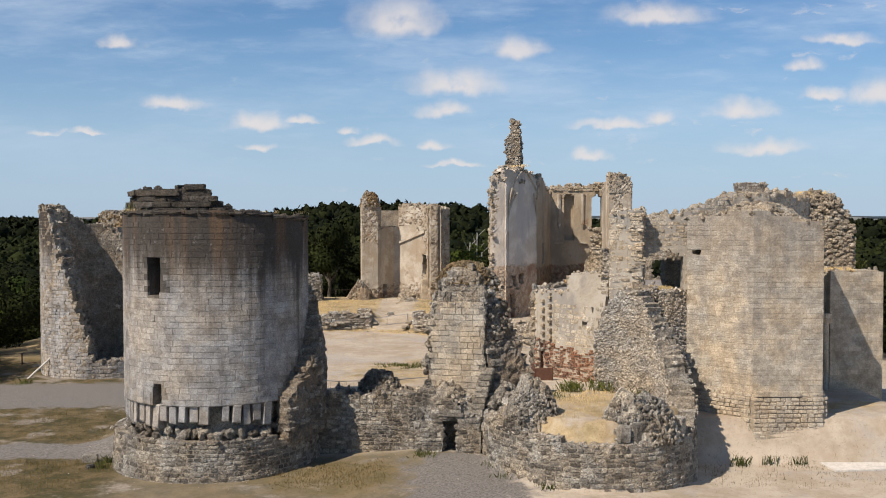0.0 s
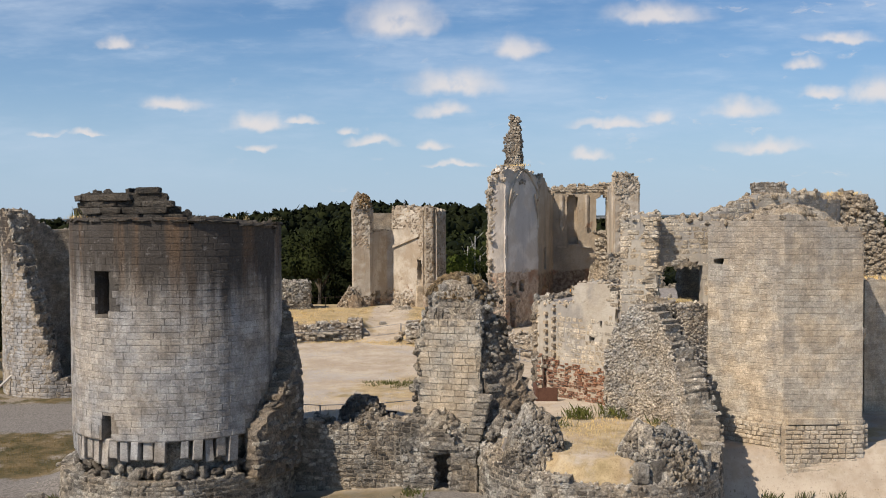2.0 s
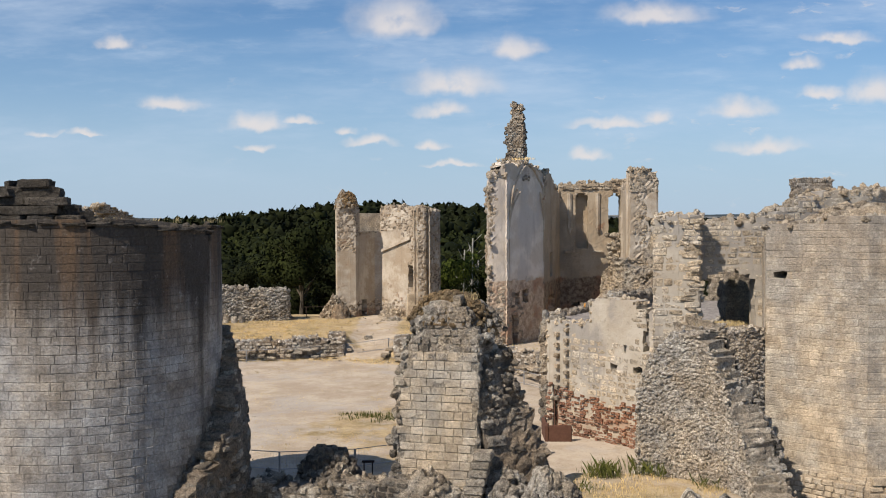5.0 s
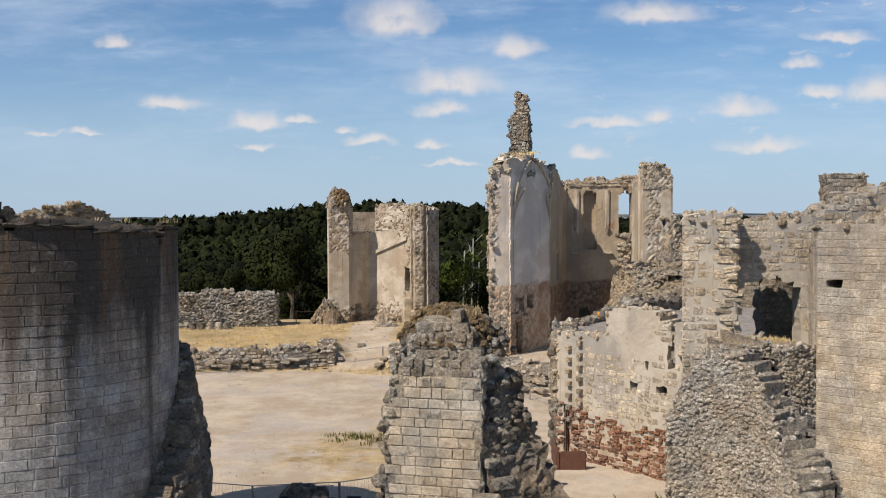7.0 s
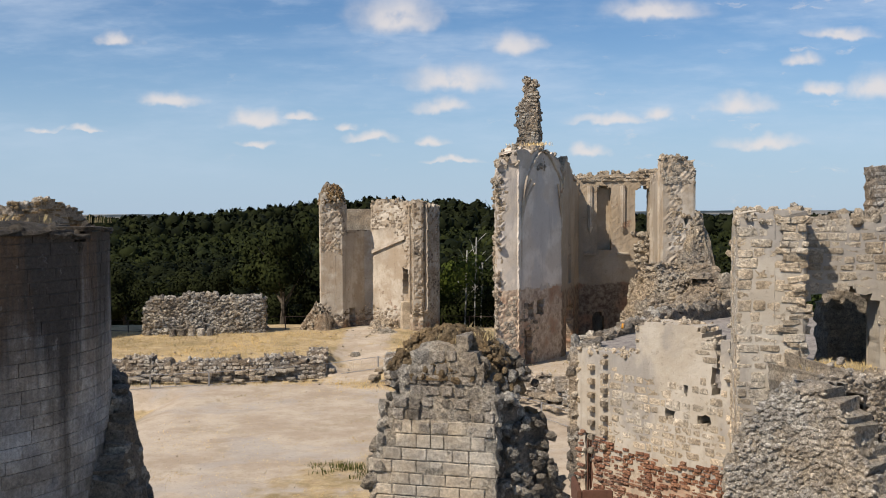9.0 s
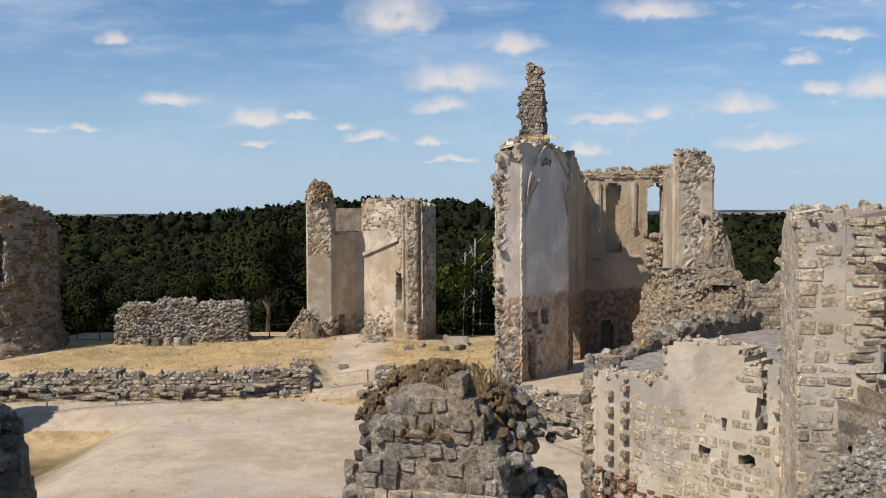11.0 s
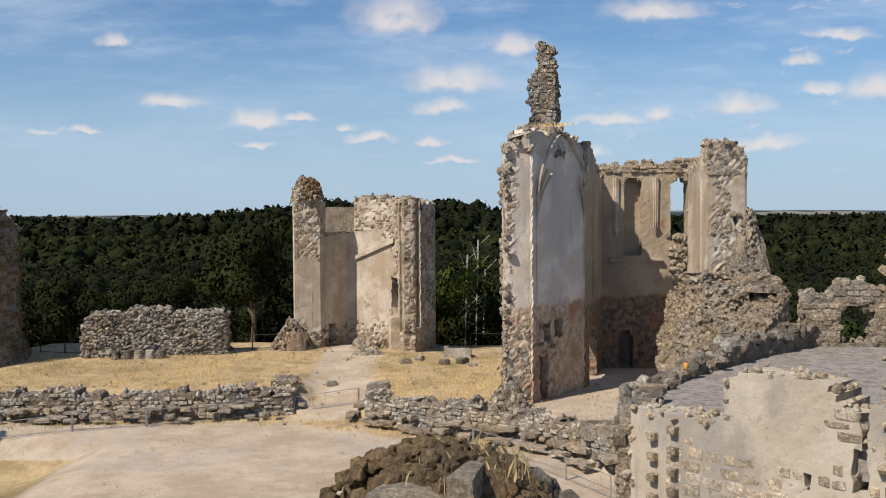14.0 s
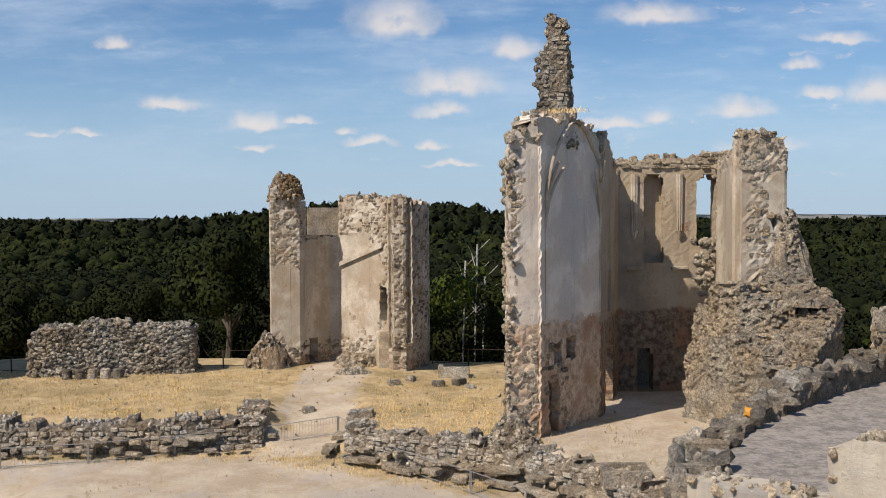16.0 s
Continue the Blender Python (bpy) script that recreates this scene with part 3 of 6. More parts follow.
def heap(cx, cy, zb, rx, ry, hgt, count, size, turn=0.0, power=2.2):
    """Stones heaped in a mound."""
    out = []
    for _ in range(count):
        a, r = RNG.random() * 6.283, RNG.random() ** (0.5 if power < 3 else 0.3)
        x, y = rx * r * math.cos(a), ry * r * math.sin(a)
        z = zb + hgt * (1 - r ** power) * RNG.uniform(0.88, 1.0)
        x, y = x * math.cos(turn) - y * math.sin(turn), x * math.sin(turn) + y * math.cos(turn)
        c = RNG.uniform(*size)
        out.append((turned((cx + x, cy + y, z), c * RNG.uniform(0.9, 1.5), c, c * RNG.uniform(0.6, 1.0)), int(RNG.integers(0, 6))))
    return out


def mound(name, cx, cy, zb, rx, ry, hgt, mat, parent, n=14, turn=0.0, rough=0.2, power=2.2):
    """A lumpy dome of masonry core."""
    verts, faces = [], []
    for i in range(n + 1):
        r = i / n
        for k in range(2 * n):
            a = math.pi * k / n
            q = 1 + rough * noise.noise((math.cos(a) * 1.7 + cx, math.sin(a) * 1.7 + cy, r * 2))
            x, y = rx * r * q * math.cos(a), ry * r * q * math.sin(a)
            z = zb + hgt * (1 - r ** power) * (1 + rough * 1.6 * noise.noise((x * 1.3 + cx, y * 1.3 + cy, 3.3)))
            if 0 < i < n:
                x, y, z = x + 0.16 * noise.noise((a * 9, r * 9, cx)), y + 0.16 * noise.noise((a * 9, r * 9, cy)), z + 0.22 * noise.noise((x * 3.7, y * 3.7, cx))
            verts.append((cx + x * math.cos(turn) - y * math.sin(turn), cy + x * math.sin(turn) + y * math.cos(turn), z))
    for i in range(n):
        for k in range(2 * n):
            a, b = i * 2 * n + k, i * 2 * n + (k + 1) % (2 * n)
            faces.append((a, a + 2 * n, b + 2 * n, b))
    return mesh_object(name, np.array(verts), faces, mat, parent)


def box_part(name, parent, mat, x0, x1, y0, y1, z0, z1, bevel=0.03, turn=0.0, label=""):
    bm = bmesh.new()
    bmesh.ops.create_cube(bm, size=1.0)
    for v in bm.verts:
        v.co = ((x1 - x0) * v.co.x, (y1 - y0) * v.co.y, (z1 - z0) * v.co.z)
    if bevel:
        bmesh.ops.bevel(bm, geom=bm.edges[:], offset=bevel, segments=2, affect="EDGES")
    bm.transform(Matrix.Translation(((x0 + x1) / 2, (y0 + y1) / 2, (z0 + z1) / 2)) @ Matrix.Rotation(turn, 4, "Z"))
    return part(name, bm, mat, parent, label)


def door_hole(u0, u1, z0, z1, arch=0.0):
    """An opening from u0 to u1, z0 to z1, with a rounded head of that rise."""
    def test(u, z):
        if not (u0 < u < u1 and z0 < z):
            return False
        k = (2 * u - u0 - u1) / (u1 - u0)
        return z < z1 - arch + arch * math.sqrt(max(0.0, 1 - k * k))
    return test


def smooth(x, a, b):
    k = min(1.0, max(0.0, (x - a) / (b - a)))
    return k * k * (3 - 2 * k)


def steps(x, *pts):
    """Straight lines between the points given as pairs."""
    if x <= pts[0][0]:
        return pts[0][1]
    for (a, u), (b, v) in zip(pts, pts[1:]):
        if x < b:
            return u + (v - u) * (x - a) / (b - a)
    return pts[-1][1]


# ---- ground ----
COURT, TERRACE = 1.0, 2.55


def edge_y(x):
    """Where the terrace behind the court begins."""
    return steps(x, (-40, 107.0), (-9, 108.4), (-3.8, 106.0), (0.9, 102.6), (4.9, 100.6), (7.2, 97.8), (9.5, 93.2), (12, 88.5), (30, 86))


def inside_walls(x, y):
    k = smooth(y, 59.2, 60.6) * max(smooth(x, -23, -16.5), smooth(x, -40, -32) * smooth(y, 98, 104)) * smooth(32 - x, 0, 3)
    return k * (1 - smooth(math.hypot(x + 13.3, y - 58.6), 7.5, 4.5))


def height(x, y):
    out = -1.05 + 0.75 * math.exp(-((x - 0.7) ** 2 + (y - 57.5) ** 2) / 40) - 0.5 * smooth(x, 10, 18) + 0.7 * smooth(y, 75, 120) * smooth(x, -20, -34)
    ramp = smooth(x, -9.2, -7.4) * (1 - smooth(x, -4.6, -3.2))
    e = edge_y(x)
    terr = smooth(y, e - 0.1, e + 0.5) * (1 - ramp) + smooth(y, e - 3.5, e + 10) * ramp
    court = COURT + (TERRACE - COURT) * terr + 0.35 * smooth(y, 108, 124) * smooth(x, 2, -4)
    k = inside_walls(x, y)
    z = out * (1 - k) + court * k
    r = math.hypot(x - 8.4, y - 57.0)
    z += (2.45 - z) * smooth(6.0 - r, 0.1, 1.0)
    # the spur ends behind the castle, and the woods lie lower
    drop = smooth(y, 126, 175) + smooth(abs(x) - 42, 0, 45) * smooth(y, 60, 110)
    z -= 13.0 * min(1.0, drop) * smooth(y, 70, 126)
    if y > 180:
        z += 3.5 * noise.noise((x / 260, y / 320, 0.0)) + 3.0 * noise.noise((x / 90, y / 110, 4.0))
        z += 27.0 * math.exp(-((x + 95) / 190) ** 2 - ((y - 1350) / 330) ** 2)
        z += 22.0 * smooth(y, 2600, 3800) + 10 * noise.noise((x / 700, y / 900, 9.0)) * smooth(y, 1200, 2600)
    return z


def build_ground():
    xs = np.concatenate((-np.geomspace(4600, 46, 46), np.arange(-45, 45.1, 0.6), np.geomspace(46, 4600, 46)))
    ys = np.concatenate((np.arange(-80, 46, 6.0), np.arange(46, 132, 0.6), np.geomspace(133, 4700, 90)))
    nx, ny = len(xs), len(ys)
    verts, grass, wood, field, gravel, lawn = [], [], [], [], [], []
    for y in ys:
        for x in xs:
            z = height(x, y)
            fine = 0.05 if y < 150 else 0.4
            verts.append((x, y, z + fine * noise.noise((x * 0.8, y * 0.8, 1.0))))
            e = edge_y(x)
            k = inside_walls(x, y)
            g = 0.5 + 0.2 * noise.noise((x * 0.08, y * 0.08, 2.0))
            if k > 0.5:
                if y > e - 1.0:
                    g = 0.95 - 0.55 * smooth(x, -9.5, -8.0) * (1 - smooth(x, -4.6, -3.4))
                else:
                    g = 0.16 + 0.45 * math.exp(-((x + 3.5) / 6) ** 2 - ((y - 78) / 9) ** 2) + 0.4 * math.exp(-((y - e + 2) / 1.6) ** 2) + 0.35 * math.exp(-((y - 64) / 4) ** 2)
            else:
                g = 0.35 + 0.6 * smooth(-x, 20, 24) * smooth(y, 52, 60) * (1 - math.exp(-((y - 70 - 0.3 * (x + 30)) / 4.5) ** 2)) + 0.55 * math.exp(-((x + 5) / 4) ** 2 - ((y - 53.5) / 3) ** 2)
                g -= 0.4 * math.exp(-((x - 1.2) / 2.5) ** 2) + 0.5 * smooth(x, 14, 17)
            if math.hypot(x - 8.4, y - 57) < 6:
                g = 0.55
            if 6 < x < 18 and 93 < y < 116:
                g = 0.30
            gr = 0.0
            if k < 0.5 and x < -19:
                gr = max(math.exp(-((y - 60.0) / 2.2) ** 2), math.exp(-((y - 79 - 0.1 * (x + 30)) / 5.5) ** 2) * 1.3) * smooth(-x, 17, 20)
                g = 0.75 - 0.2 * gr
            if k < 0.5 and y < 60:
                gr = max(gr, 0.75 * math.exp(-((x - 1.5) / 5.0) ** 2) * (1 - smooth(y, 56, 58)), 0.2 * smooth(x, 14, 17))
            gravel.append(gr)
            lawn.append((1 - k) * smooth(-x, 16, 19) * (1 - smooth(y, 95, 100)) + (1 - k) * 0.75 * (1 - smooth(y, 57, 59)) * smooth(-x, -3, 0) * (1 - smooth(-x, 16, 19)))
            grass.append(g)
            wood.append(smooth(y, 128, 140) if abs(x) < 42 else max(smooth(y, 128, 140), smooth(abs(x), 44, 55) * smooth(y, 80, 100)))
            field.append(smooth(y, 1900, 2100))
    faces = [(j * nx + i, j * nx + i + 1, (j + 1) * nx + i + 1, (j + 1) * nx + i) for j in range(ny - 1) for i in range(nx - 1)]
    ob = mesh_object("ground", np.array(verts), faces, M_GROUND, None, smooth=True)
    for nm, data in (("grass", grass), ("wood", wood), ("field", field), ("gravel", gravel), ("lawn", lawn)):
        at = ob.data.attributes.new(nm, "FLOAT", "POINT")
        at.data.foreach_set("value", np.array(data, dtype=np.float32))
    tagged(ob, "dry pale ground with straw-coloured grass and gravel", "ground", kind="structure")


build_ground()

# ---- the great round tower ----
TC, TR = (-13.3, 58.6), 5.3


def left_tower():
    tw = thing("round_tower", "ruined round tower of pale ashlar with dark rain streaks, roofless", "tower", (*TC, -1.2))
    tw.location = (0, 0, 0)
    arc = Arc(TC, TR, -180, 180)
    th2u = lambda a: radians(a + 180) * TR

    def top(u):
        a = arc.theta(u)
        return 13.35 + 0.10 * wave(u, 1, 1.4) - 0.25 * smooth(a, 30, 60)

    def broken(u, z):
        a = arc.theta(u)
        # the flank where the curtain wall tore away
        return 51 + 4 * wave(z, 5, 0.9) + 10 * max(0, z - 3.2) < a < 135 and z < 9.0

    win = [door_hole(th2u(-30.5), th2u(-22.5), 8.85, 11.15), door_hole(th2u(-29), th2u(-20), 2.55, 4.15, 0.1), door_hole(th2u(-29), th2u(-26), 5.2, 6.3)]
    body, inside, rims, _ = make_wall(tw, arc, 2.95, top, 1.6, win, 0.3, 0.01, M_JOINT, "wall", edge=0.03)
    lay(courses(arc, 2.98, 13.3, lambda u, z: inside(u, z) and not broken(u, z), (0.30, 0.34), (0.42, 0.85), (0.012, 0.024), 0.16, "dressed", 0.010), M_TOWER, tw, "dressed",
        lambda p: -15 < p[0] < -11 and p[1] < 56 and p[2] < 9)
    # torn masonry on the flank
    flank = Arc((TC[0] + 0.45, TC[1] + 0.05), TR + 0.02, 40, 135)
    swell = lambda z: 0.15 + 0.55 * smooth(9.0 - z, 0, 4.5)
    torn = lambda u, z: broken(u + th2u(40), z) or (z < 3.1 and u > radians(8) * TR)
    fl = lambda u: 8.6 + 0.5 * wave(u, 6, 1.5) - 4.4 * smooth(radians(50) - u / TR, 0, radians(40))
    bt, tin, trim, _ = make_wall(tw, flank, 0.7, fl, 0.5, [lambda u, z: not torn(u, z)], 0.25, 0.12, M_CORE, "torn_flank", batter=lambda z: swell(z) - 0.15, edge=0.1)
    lay(courses(flank, 0.75, 7.5, tin, (0.22, 0.36), (0.35, 0.8), (-0.18, 0.16), 0.5, "worn", 0.03, lambda z: swell(z) - 0.15, tilt=0.3), M_RUBBLE, tw, "worn", lambda p: p[2] < 5)
    lay([(m, i) for m, i in crumbs(flank, trim, 0.5, (0.3, 0.5), 0.5)], M_RUBBLE, tw, "lump")
    # capping slabs on the wall head
    lay(crumbs(arc, [r for r in rims if r[1] > 12.5], 1.6, (0.2, 0.4), 0.5), M_SLATE, tw, "lump")
    ring = Arc(TC, TR + 0.06, -180, 180)
    lay([(frame_at((*(ring.at(u)[0] - ring.at(u)[2] * 0.6), top(u) + 0.06), (*ring.at(u)[1], 0), (*ring.at(u)[2], 0), RNG.uniform(0.7, 1.1), 1.3, RNG.uniform(0.1, 0.18)), int(RNG.integers(0, 8)))
         for u in np.arange(0.5, ring.length, 0.85) if RNG.random() < 0.8], M_SLATE, tw, "worn", name="slab")
    # the remnant of the upper storey
    rem = Arc(TC, 4.75, -84, 26)
    rtop = lambda u: steps(u, (0, 14.2), (1.2, 14.75), (7.6, 14.85), (7.9, 14.3), (9.1, 13.6)) + 0.05 * wave(u, 3, 2)
    b2, in2, rim2, _ = make_wall(tw, rem, 13.2, rtop, 1.0, (), 0.22, 0.03, M_SLATE, "parapet", edge=0.06)
    lay(courses(rem, 13.25, 15, in2, (0.2, 0.34), (0.9, 2.4), (0.02, 0.3), 0.4, "worn"), M_SLATE, tw, "worn", lambda p: p[1] < 57, name="slab")
    lay(crumbs(rem, rim2, 1.0, (0.2, 0.34), 0.35), M_SLATE, tw, "lump")
    mound("wall_head", *TC, 12.6, 4.6, 4.6, 0.9, M_SLATE, tw, 12, 0, 0.12, 6)
    # corbel zone: upright stones with dark gaps between them
    inner = Arc(TC, TR - 0.55, -180, 180)
    make_wall(tw, inner, 0.6, lambda u: 3.0, 1.0, (), 0.3, 0.08, M_RUBBLE, "corbel_course")
    out = []
    for a in np.arange(-78, 44, 6.4):
        u = radians(a + 180) * TR
        p, t, n = arc.at(u)
        if RNG.random() < 0.12:
            continue
        h = RNG.uniform(0.9, 1.5)
        q = p - n * RNG.uniform(0.40, 0.62)
        sl = frame_at((q[0], q[1], 3.02 - h / 2), (*t, 0), (*n, 0), RNG.uniform(0.30, 0.52), 0.95, h * RNG.uniform(0.9, 1.1))
        sl[:3, :3] = np.array(Euler((RNG.random(3) - 0.5) * 0.12).to_matrix()) @ sl[:3, :3]
        out.append((sl, int(RNG.integers(0, 6))))
    lay(out, M_TOWER, tw, "dressed", lambda p: True, name="corbel")
    out = []
    for a in np.arange(-66, 60, 3.6):
        p, t, n = arc.at(radians(a + 180) * TR)
        q = p - n * RNG.uniform(0.05, 0.45)
        c = RNG.uniform(0.3, 0.6)
        out.append((turned((q[0], q[1], 1.3 + RNG.uniform(-0.3, 0.35)), c * 1.5, c, c * 0.7), int(RNG.integers(0, 6))))
    lay(out, M_RUBBLE, tw, "big", lambda p: True)
    # footing of coursed rubble
    foot = Arc(TC, 6.0, -180, 180)
    fb, fin, frim, _ = make_wall(tw, foot, -1.6, lambda u: 1.05 + 0.12 * wave(u, 8, 0.7), 1.2, (), 0.3, 0.02, M_MORTAR, "footing", batter=lambda z: -0.06 * (z + 1))
    lay(courses(foot, -1.5, 1.1, fin, (0.2, 0.3), (0.28, 0.6), (0.01, 0.05), 0.22, "worn", 0.045, lambda z: -0.06 * (z + 1), tilt=0.08), M_RUBBLE, tw, "worn", lambda p: p[1] < 55)
    lay(crumbs(foot, frim, 0.9, (0.2, 0.4), 0.6), M_RUBBLE, tw, "lump")
    return tw


left_tower()

# ---- the curtain wall and the postern ----


def curtain():
    cw = thing("curtain_wall", "low grey rubble curtain wall beside the round tower", "wall")
    line = Line((-8.6, 58.9), (-2.0, 58.0), (-0.4, 57.5))
    top = lambda u: 2.7 + 0.18 * wave(u, 11, 0.9) + 0.5 * smooth(u, 6.4, 8)
    b, inn, rim, _ = make_wall(cw, line, -1.6, top, 1.7, (), 0.28, 0.02, M_MORTAR, "wall")
    lay(courses(line, -1.5, 3.2, inn, (0.2, 0.3), (0.26, 0.6), (0.01, 0.06), 0.22, "worn", 0.05, tilt=0.09), M_RUBBLE, cw, "worn", lambda p: p[2] < 2.6)
    lay(crumbs(line, rim, 1.7, (0.2, 0.45), 0.9), M_RUBBLE, cw, "lump")
    hp = thing("rubble_heap", "heap of grey fallen masonry on the curtain wall", "rubble")
    mound("core", -3.9, 61.0, 1.6, 1.45, 1.1, 2.1, M_CORE, hp, 14, 0, 0.15, 3.2)
    lay(heap(-3.9, 61.0, 1.5, 1.55, 1.2, 2.2, 320, (0.2, 0.42), 0, 3.2), M_RUBBLE, hp, "big", lambda p: True)
    ps = thing("postern", "small stone postern with a dark open doorway", "gateway")
    pl = Line((-1.5, 57.15), (2.2, 56.6))
    ptop = lambda u: steps(u, (0, 1.4), (0.7, 2.1), (1.2, 2.7), (2.2, 2.75), (2.8, 1.9), (3.7, 1.6)) + 0.1 * wave(u, 12, 2)
    b, inn, rim, _ = make_wall(ps, pl, -1.4, ptop, 1.9, [door_hole(1.55, 2.45, -3, 1.72, 0.12)], 0.22, 0.03, M_MORTAR, "wall", edge=0.06)
    lay(courses(pl, -1.3, 3, inn, (0.22, 0.32), (0.3, 0.7), (0.02, 0.06), 0.2, "worn", 0.025, tilt=0.04), M_RUBBLE, ps, "worn", lambda p: True)
    lay(crumbs(pl, rim, 1.9, (0.2, 0.4), 0.9), M_RUBBLE, ps, "lump")
    box_part("back_wall", ps, M_CORE, -0.6, 1.6, 58.3, 58.9, -1.0, 1.9, 0.05)
    box_part("lintel", ps, M_FREE, -0.2, 1.3, 56.72, 57.3, 1.74, 1.98, 0.04, -0.146)
    mound("crown", 0.4, 58.2, 1.5, 2.2, 1.3, 1.9, M_RUBBLE, ps)
    lay(heap(0.4, 58.2, 1.5, 2.2, 1.3, 1.95, 170, (0.2, 0.42)), M_RUBBLE, ps, "big", lambda p: p[1] < 58.5)


curtain()

# ---- the standing fragment of wall above the postern ----


def fragment():
    fr = thing("wall_fragment", "tall standing fragment of grey ashlar wall with grass on top", "wall")
    line = Line((-0.75, 58.55), (2.47, 57.72))

    def top(u):
        return steps(u, (0.0, 6.6), (0.2, 7.5), (0.65, 8.7), (1.0, 9.6), (1.3, 10.25), (2.6, 10.25), (3.0, 9.6), (3.33, 8.9)) + 0.1 * wave(u, 21, 2.5)

    b, inn, rim, _ = make_wall(fr, line, 1.2, top, 1.9, (), 0.25, 0.03, M_MORTAR, "wall")
    lay(courses(line, 1.2, 7.9, inn, (0.28, 0.38), (0.36, 0.74), (0.01, 0.05), 0.2, "dressed", 0.024), M_ASHLAR, fr, "dressed", lambda p: True)
    lay(courses(line, 7.9, 10.4, inn, (0.24, 0.36), (0.22, 0.5), (0.0, 0.09), 0.3, "worn", 0.035, tilt=0.1), M_FREE, fr, "worn", lambda p: True)
    # stones left standing out along the torn edge
    tooth = []
    for z in np.arange(1.6, 9.6, 0.27):
        u = steps(z, (6.6, 0.0), (7.5, 0.2), (8.7, 0.65), (9.6, 1.0))
        p, t, n = line.at(u)
        for k in range(3):
            q = p - t * RNG.uniform(-0.1, 0.35) - n * RNG.uniform(0.0, 1.6)
            c = RNG.uniform(0.22, 0.5)
            tooth.append((turned((q[0], q[1], z + RNG.normal(0, 0.06)), c * 1.2, c, c * 0.7), int(RNG.integers(0, 6))))
    lay(tooth, M_RUBBLE, fr, "big", lambda p: True)
    lay(crumbs(line, [r for r in rim if r[1] < 9.7], 1.9, (0.16, 0.34), 1.0), M_RUBBLE, fr, "big", lambda p: p[2] > 7.5)
    mound("crown", 1.35, 59.2, 9.3, 1.75, 1.2, 1.15, M_EARTH, fr, 20, -0.25, 0.25, 2.6)
    lay(heap(1.35, 59.2, 9.3, 1.85, 1.3, 1.28, 420, (0.05, 0.22), -0.25, 2.6), M_EARTH, fr, "lump")
    lay(heap(1.9, 59.4, 9.0, 1.7, 1.4, 1.2, 160, (0.12, 0.34), -0.25, 2.6), M_RUBBLE, fr, "lump", lambda p: True)
    # the torn core beyond the straight arris, falling in ledges
    torn = Line((2.5, 58.15), (3.6, 58.75), (5.3, 59.5))
    ttop = lambda u: steps(u, (0, 9.1), (0.5, 8.9), (0.75, 8.3), (1.4, 8.0), (1.7, 7.1), (2.1, 6.3), (2.6, 4.6), (3.1, 3.0)) + 0.2 * wave(u, 23, 2.2)
    slope = lambda z: 0.9 * smooth(7.5 - z, 0, 5.5)
    b, inn, rim, _ = make_wall(fr, torn, 1.2, ttop, 2.0, (), 0.25, 0.12, M_CORE, "torn_core", batter=slope, edge=0.14)
    lay(courses(torn, 1.4, 9.8, inn, (0.28, 0.46), (0.4, 0.9), (-0.32, 0.22), 0.7, "worn", 0.05, slope, where=lambda u, z: RNG.random() < 0.72, tilt=0.3), M_RUBBLE, fr, "worn", lambda p: True)
    lay(cobbles(torn, 1.4, 9.6, inn, 420, (0.14, 0.36), 0.0, 0.2, 0.2), M_RUBBLE, fr, "lump", lambda p: p[2] > 4)
    lay(crumbs(torn, rim, 2.0, (0.18, 0.4), 1.0), M_RUBBLE, fr, "lump")
    mound("ledge_earth", 3.35, 59.5, 7.5, 0.7, 0.8, 0.85, M_EARTH, fr, 10, 0, 0.2)
    mound("ledge_earth", 2.85, 59.2, 8.8, 0.5, 0.7, 0.8, M_EARTH, fr, 10, 0, 0.2)
    foot = heap(3.6, 57.6, 1.2, 1.4, 1.2, 2.6, 150, (0.2, 0.55), 0.3, 1.6)
    mound("foot_rubble", 3.6, 57.7, 1.2, 1.3, 1.1, 2.4, M_CORE, fr, 12, 0.3, 0.2, 1.6)
    lay(foot, M_RUBBLE, fr, "big", lambda p: True)
    # pale quoins stepping down at the corner
    for i in range(9):
        z = 1.5 + i * 0.33
        box_part("quoin", fr, M_PALE, 2.3 - 0.10 * (8 - i), 3.0 - 0.08 * (8 - i), 56.9, 57.7, z, z + 0.31, 0.04, -0.2)


fragment()

# ---- the stump of the second round tower ----
SC, SR = (8.4, 57.0), 6.1


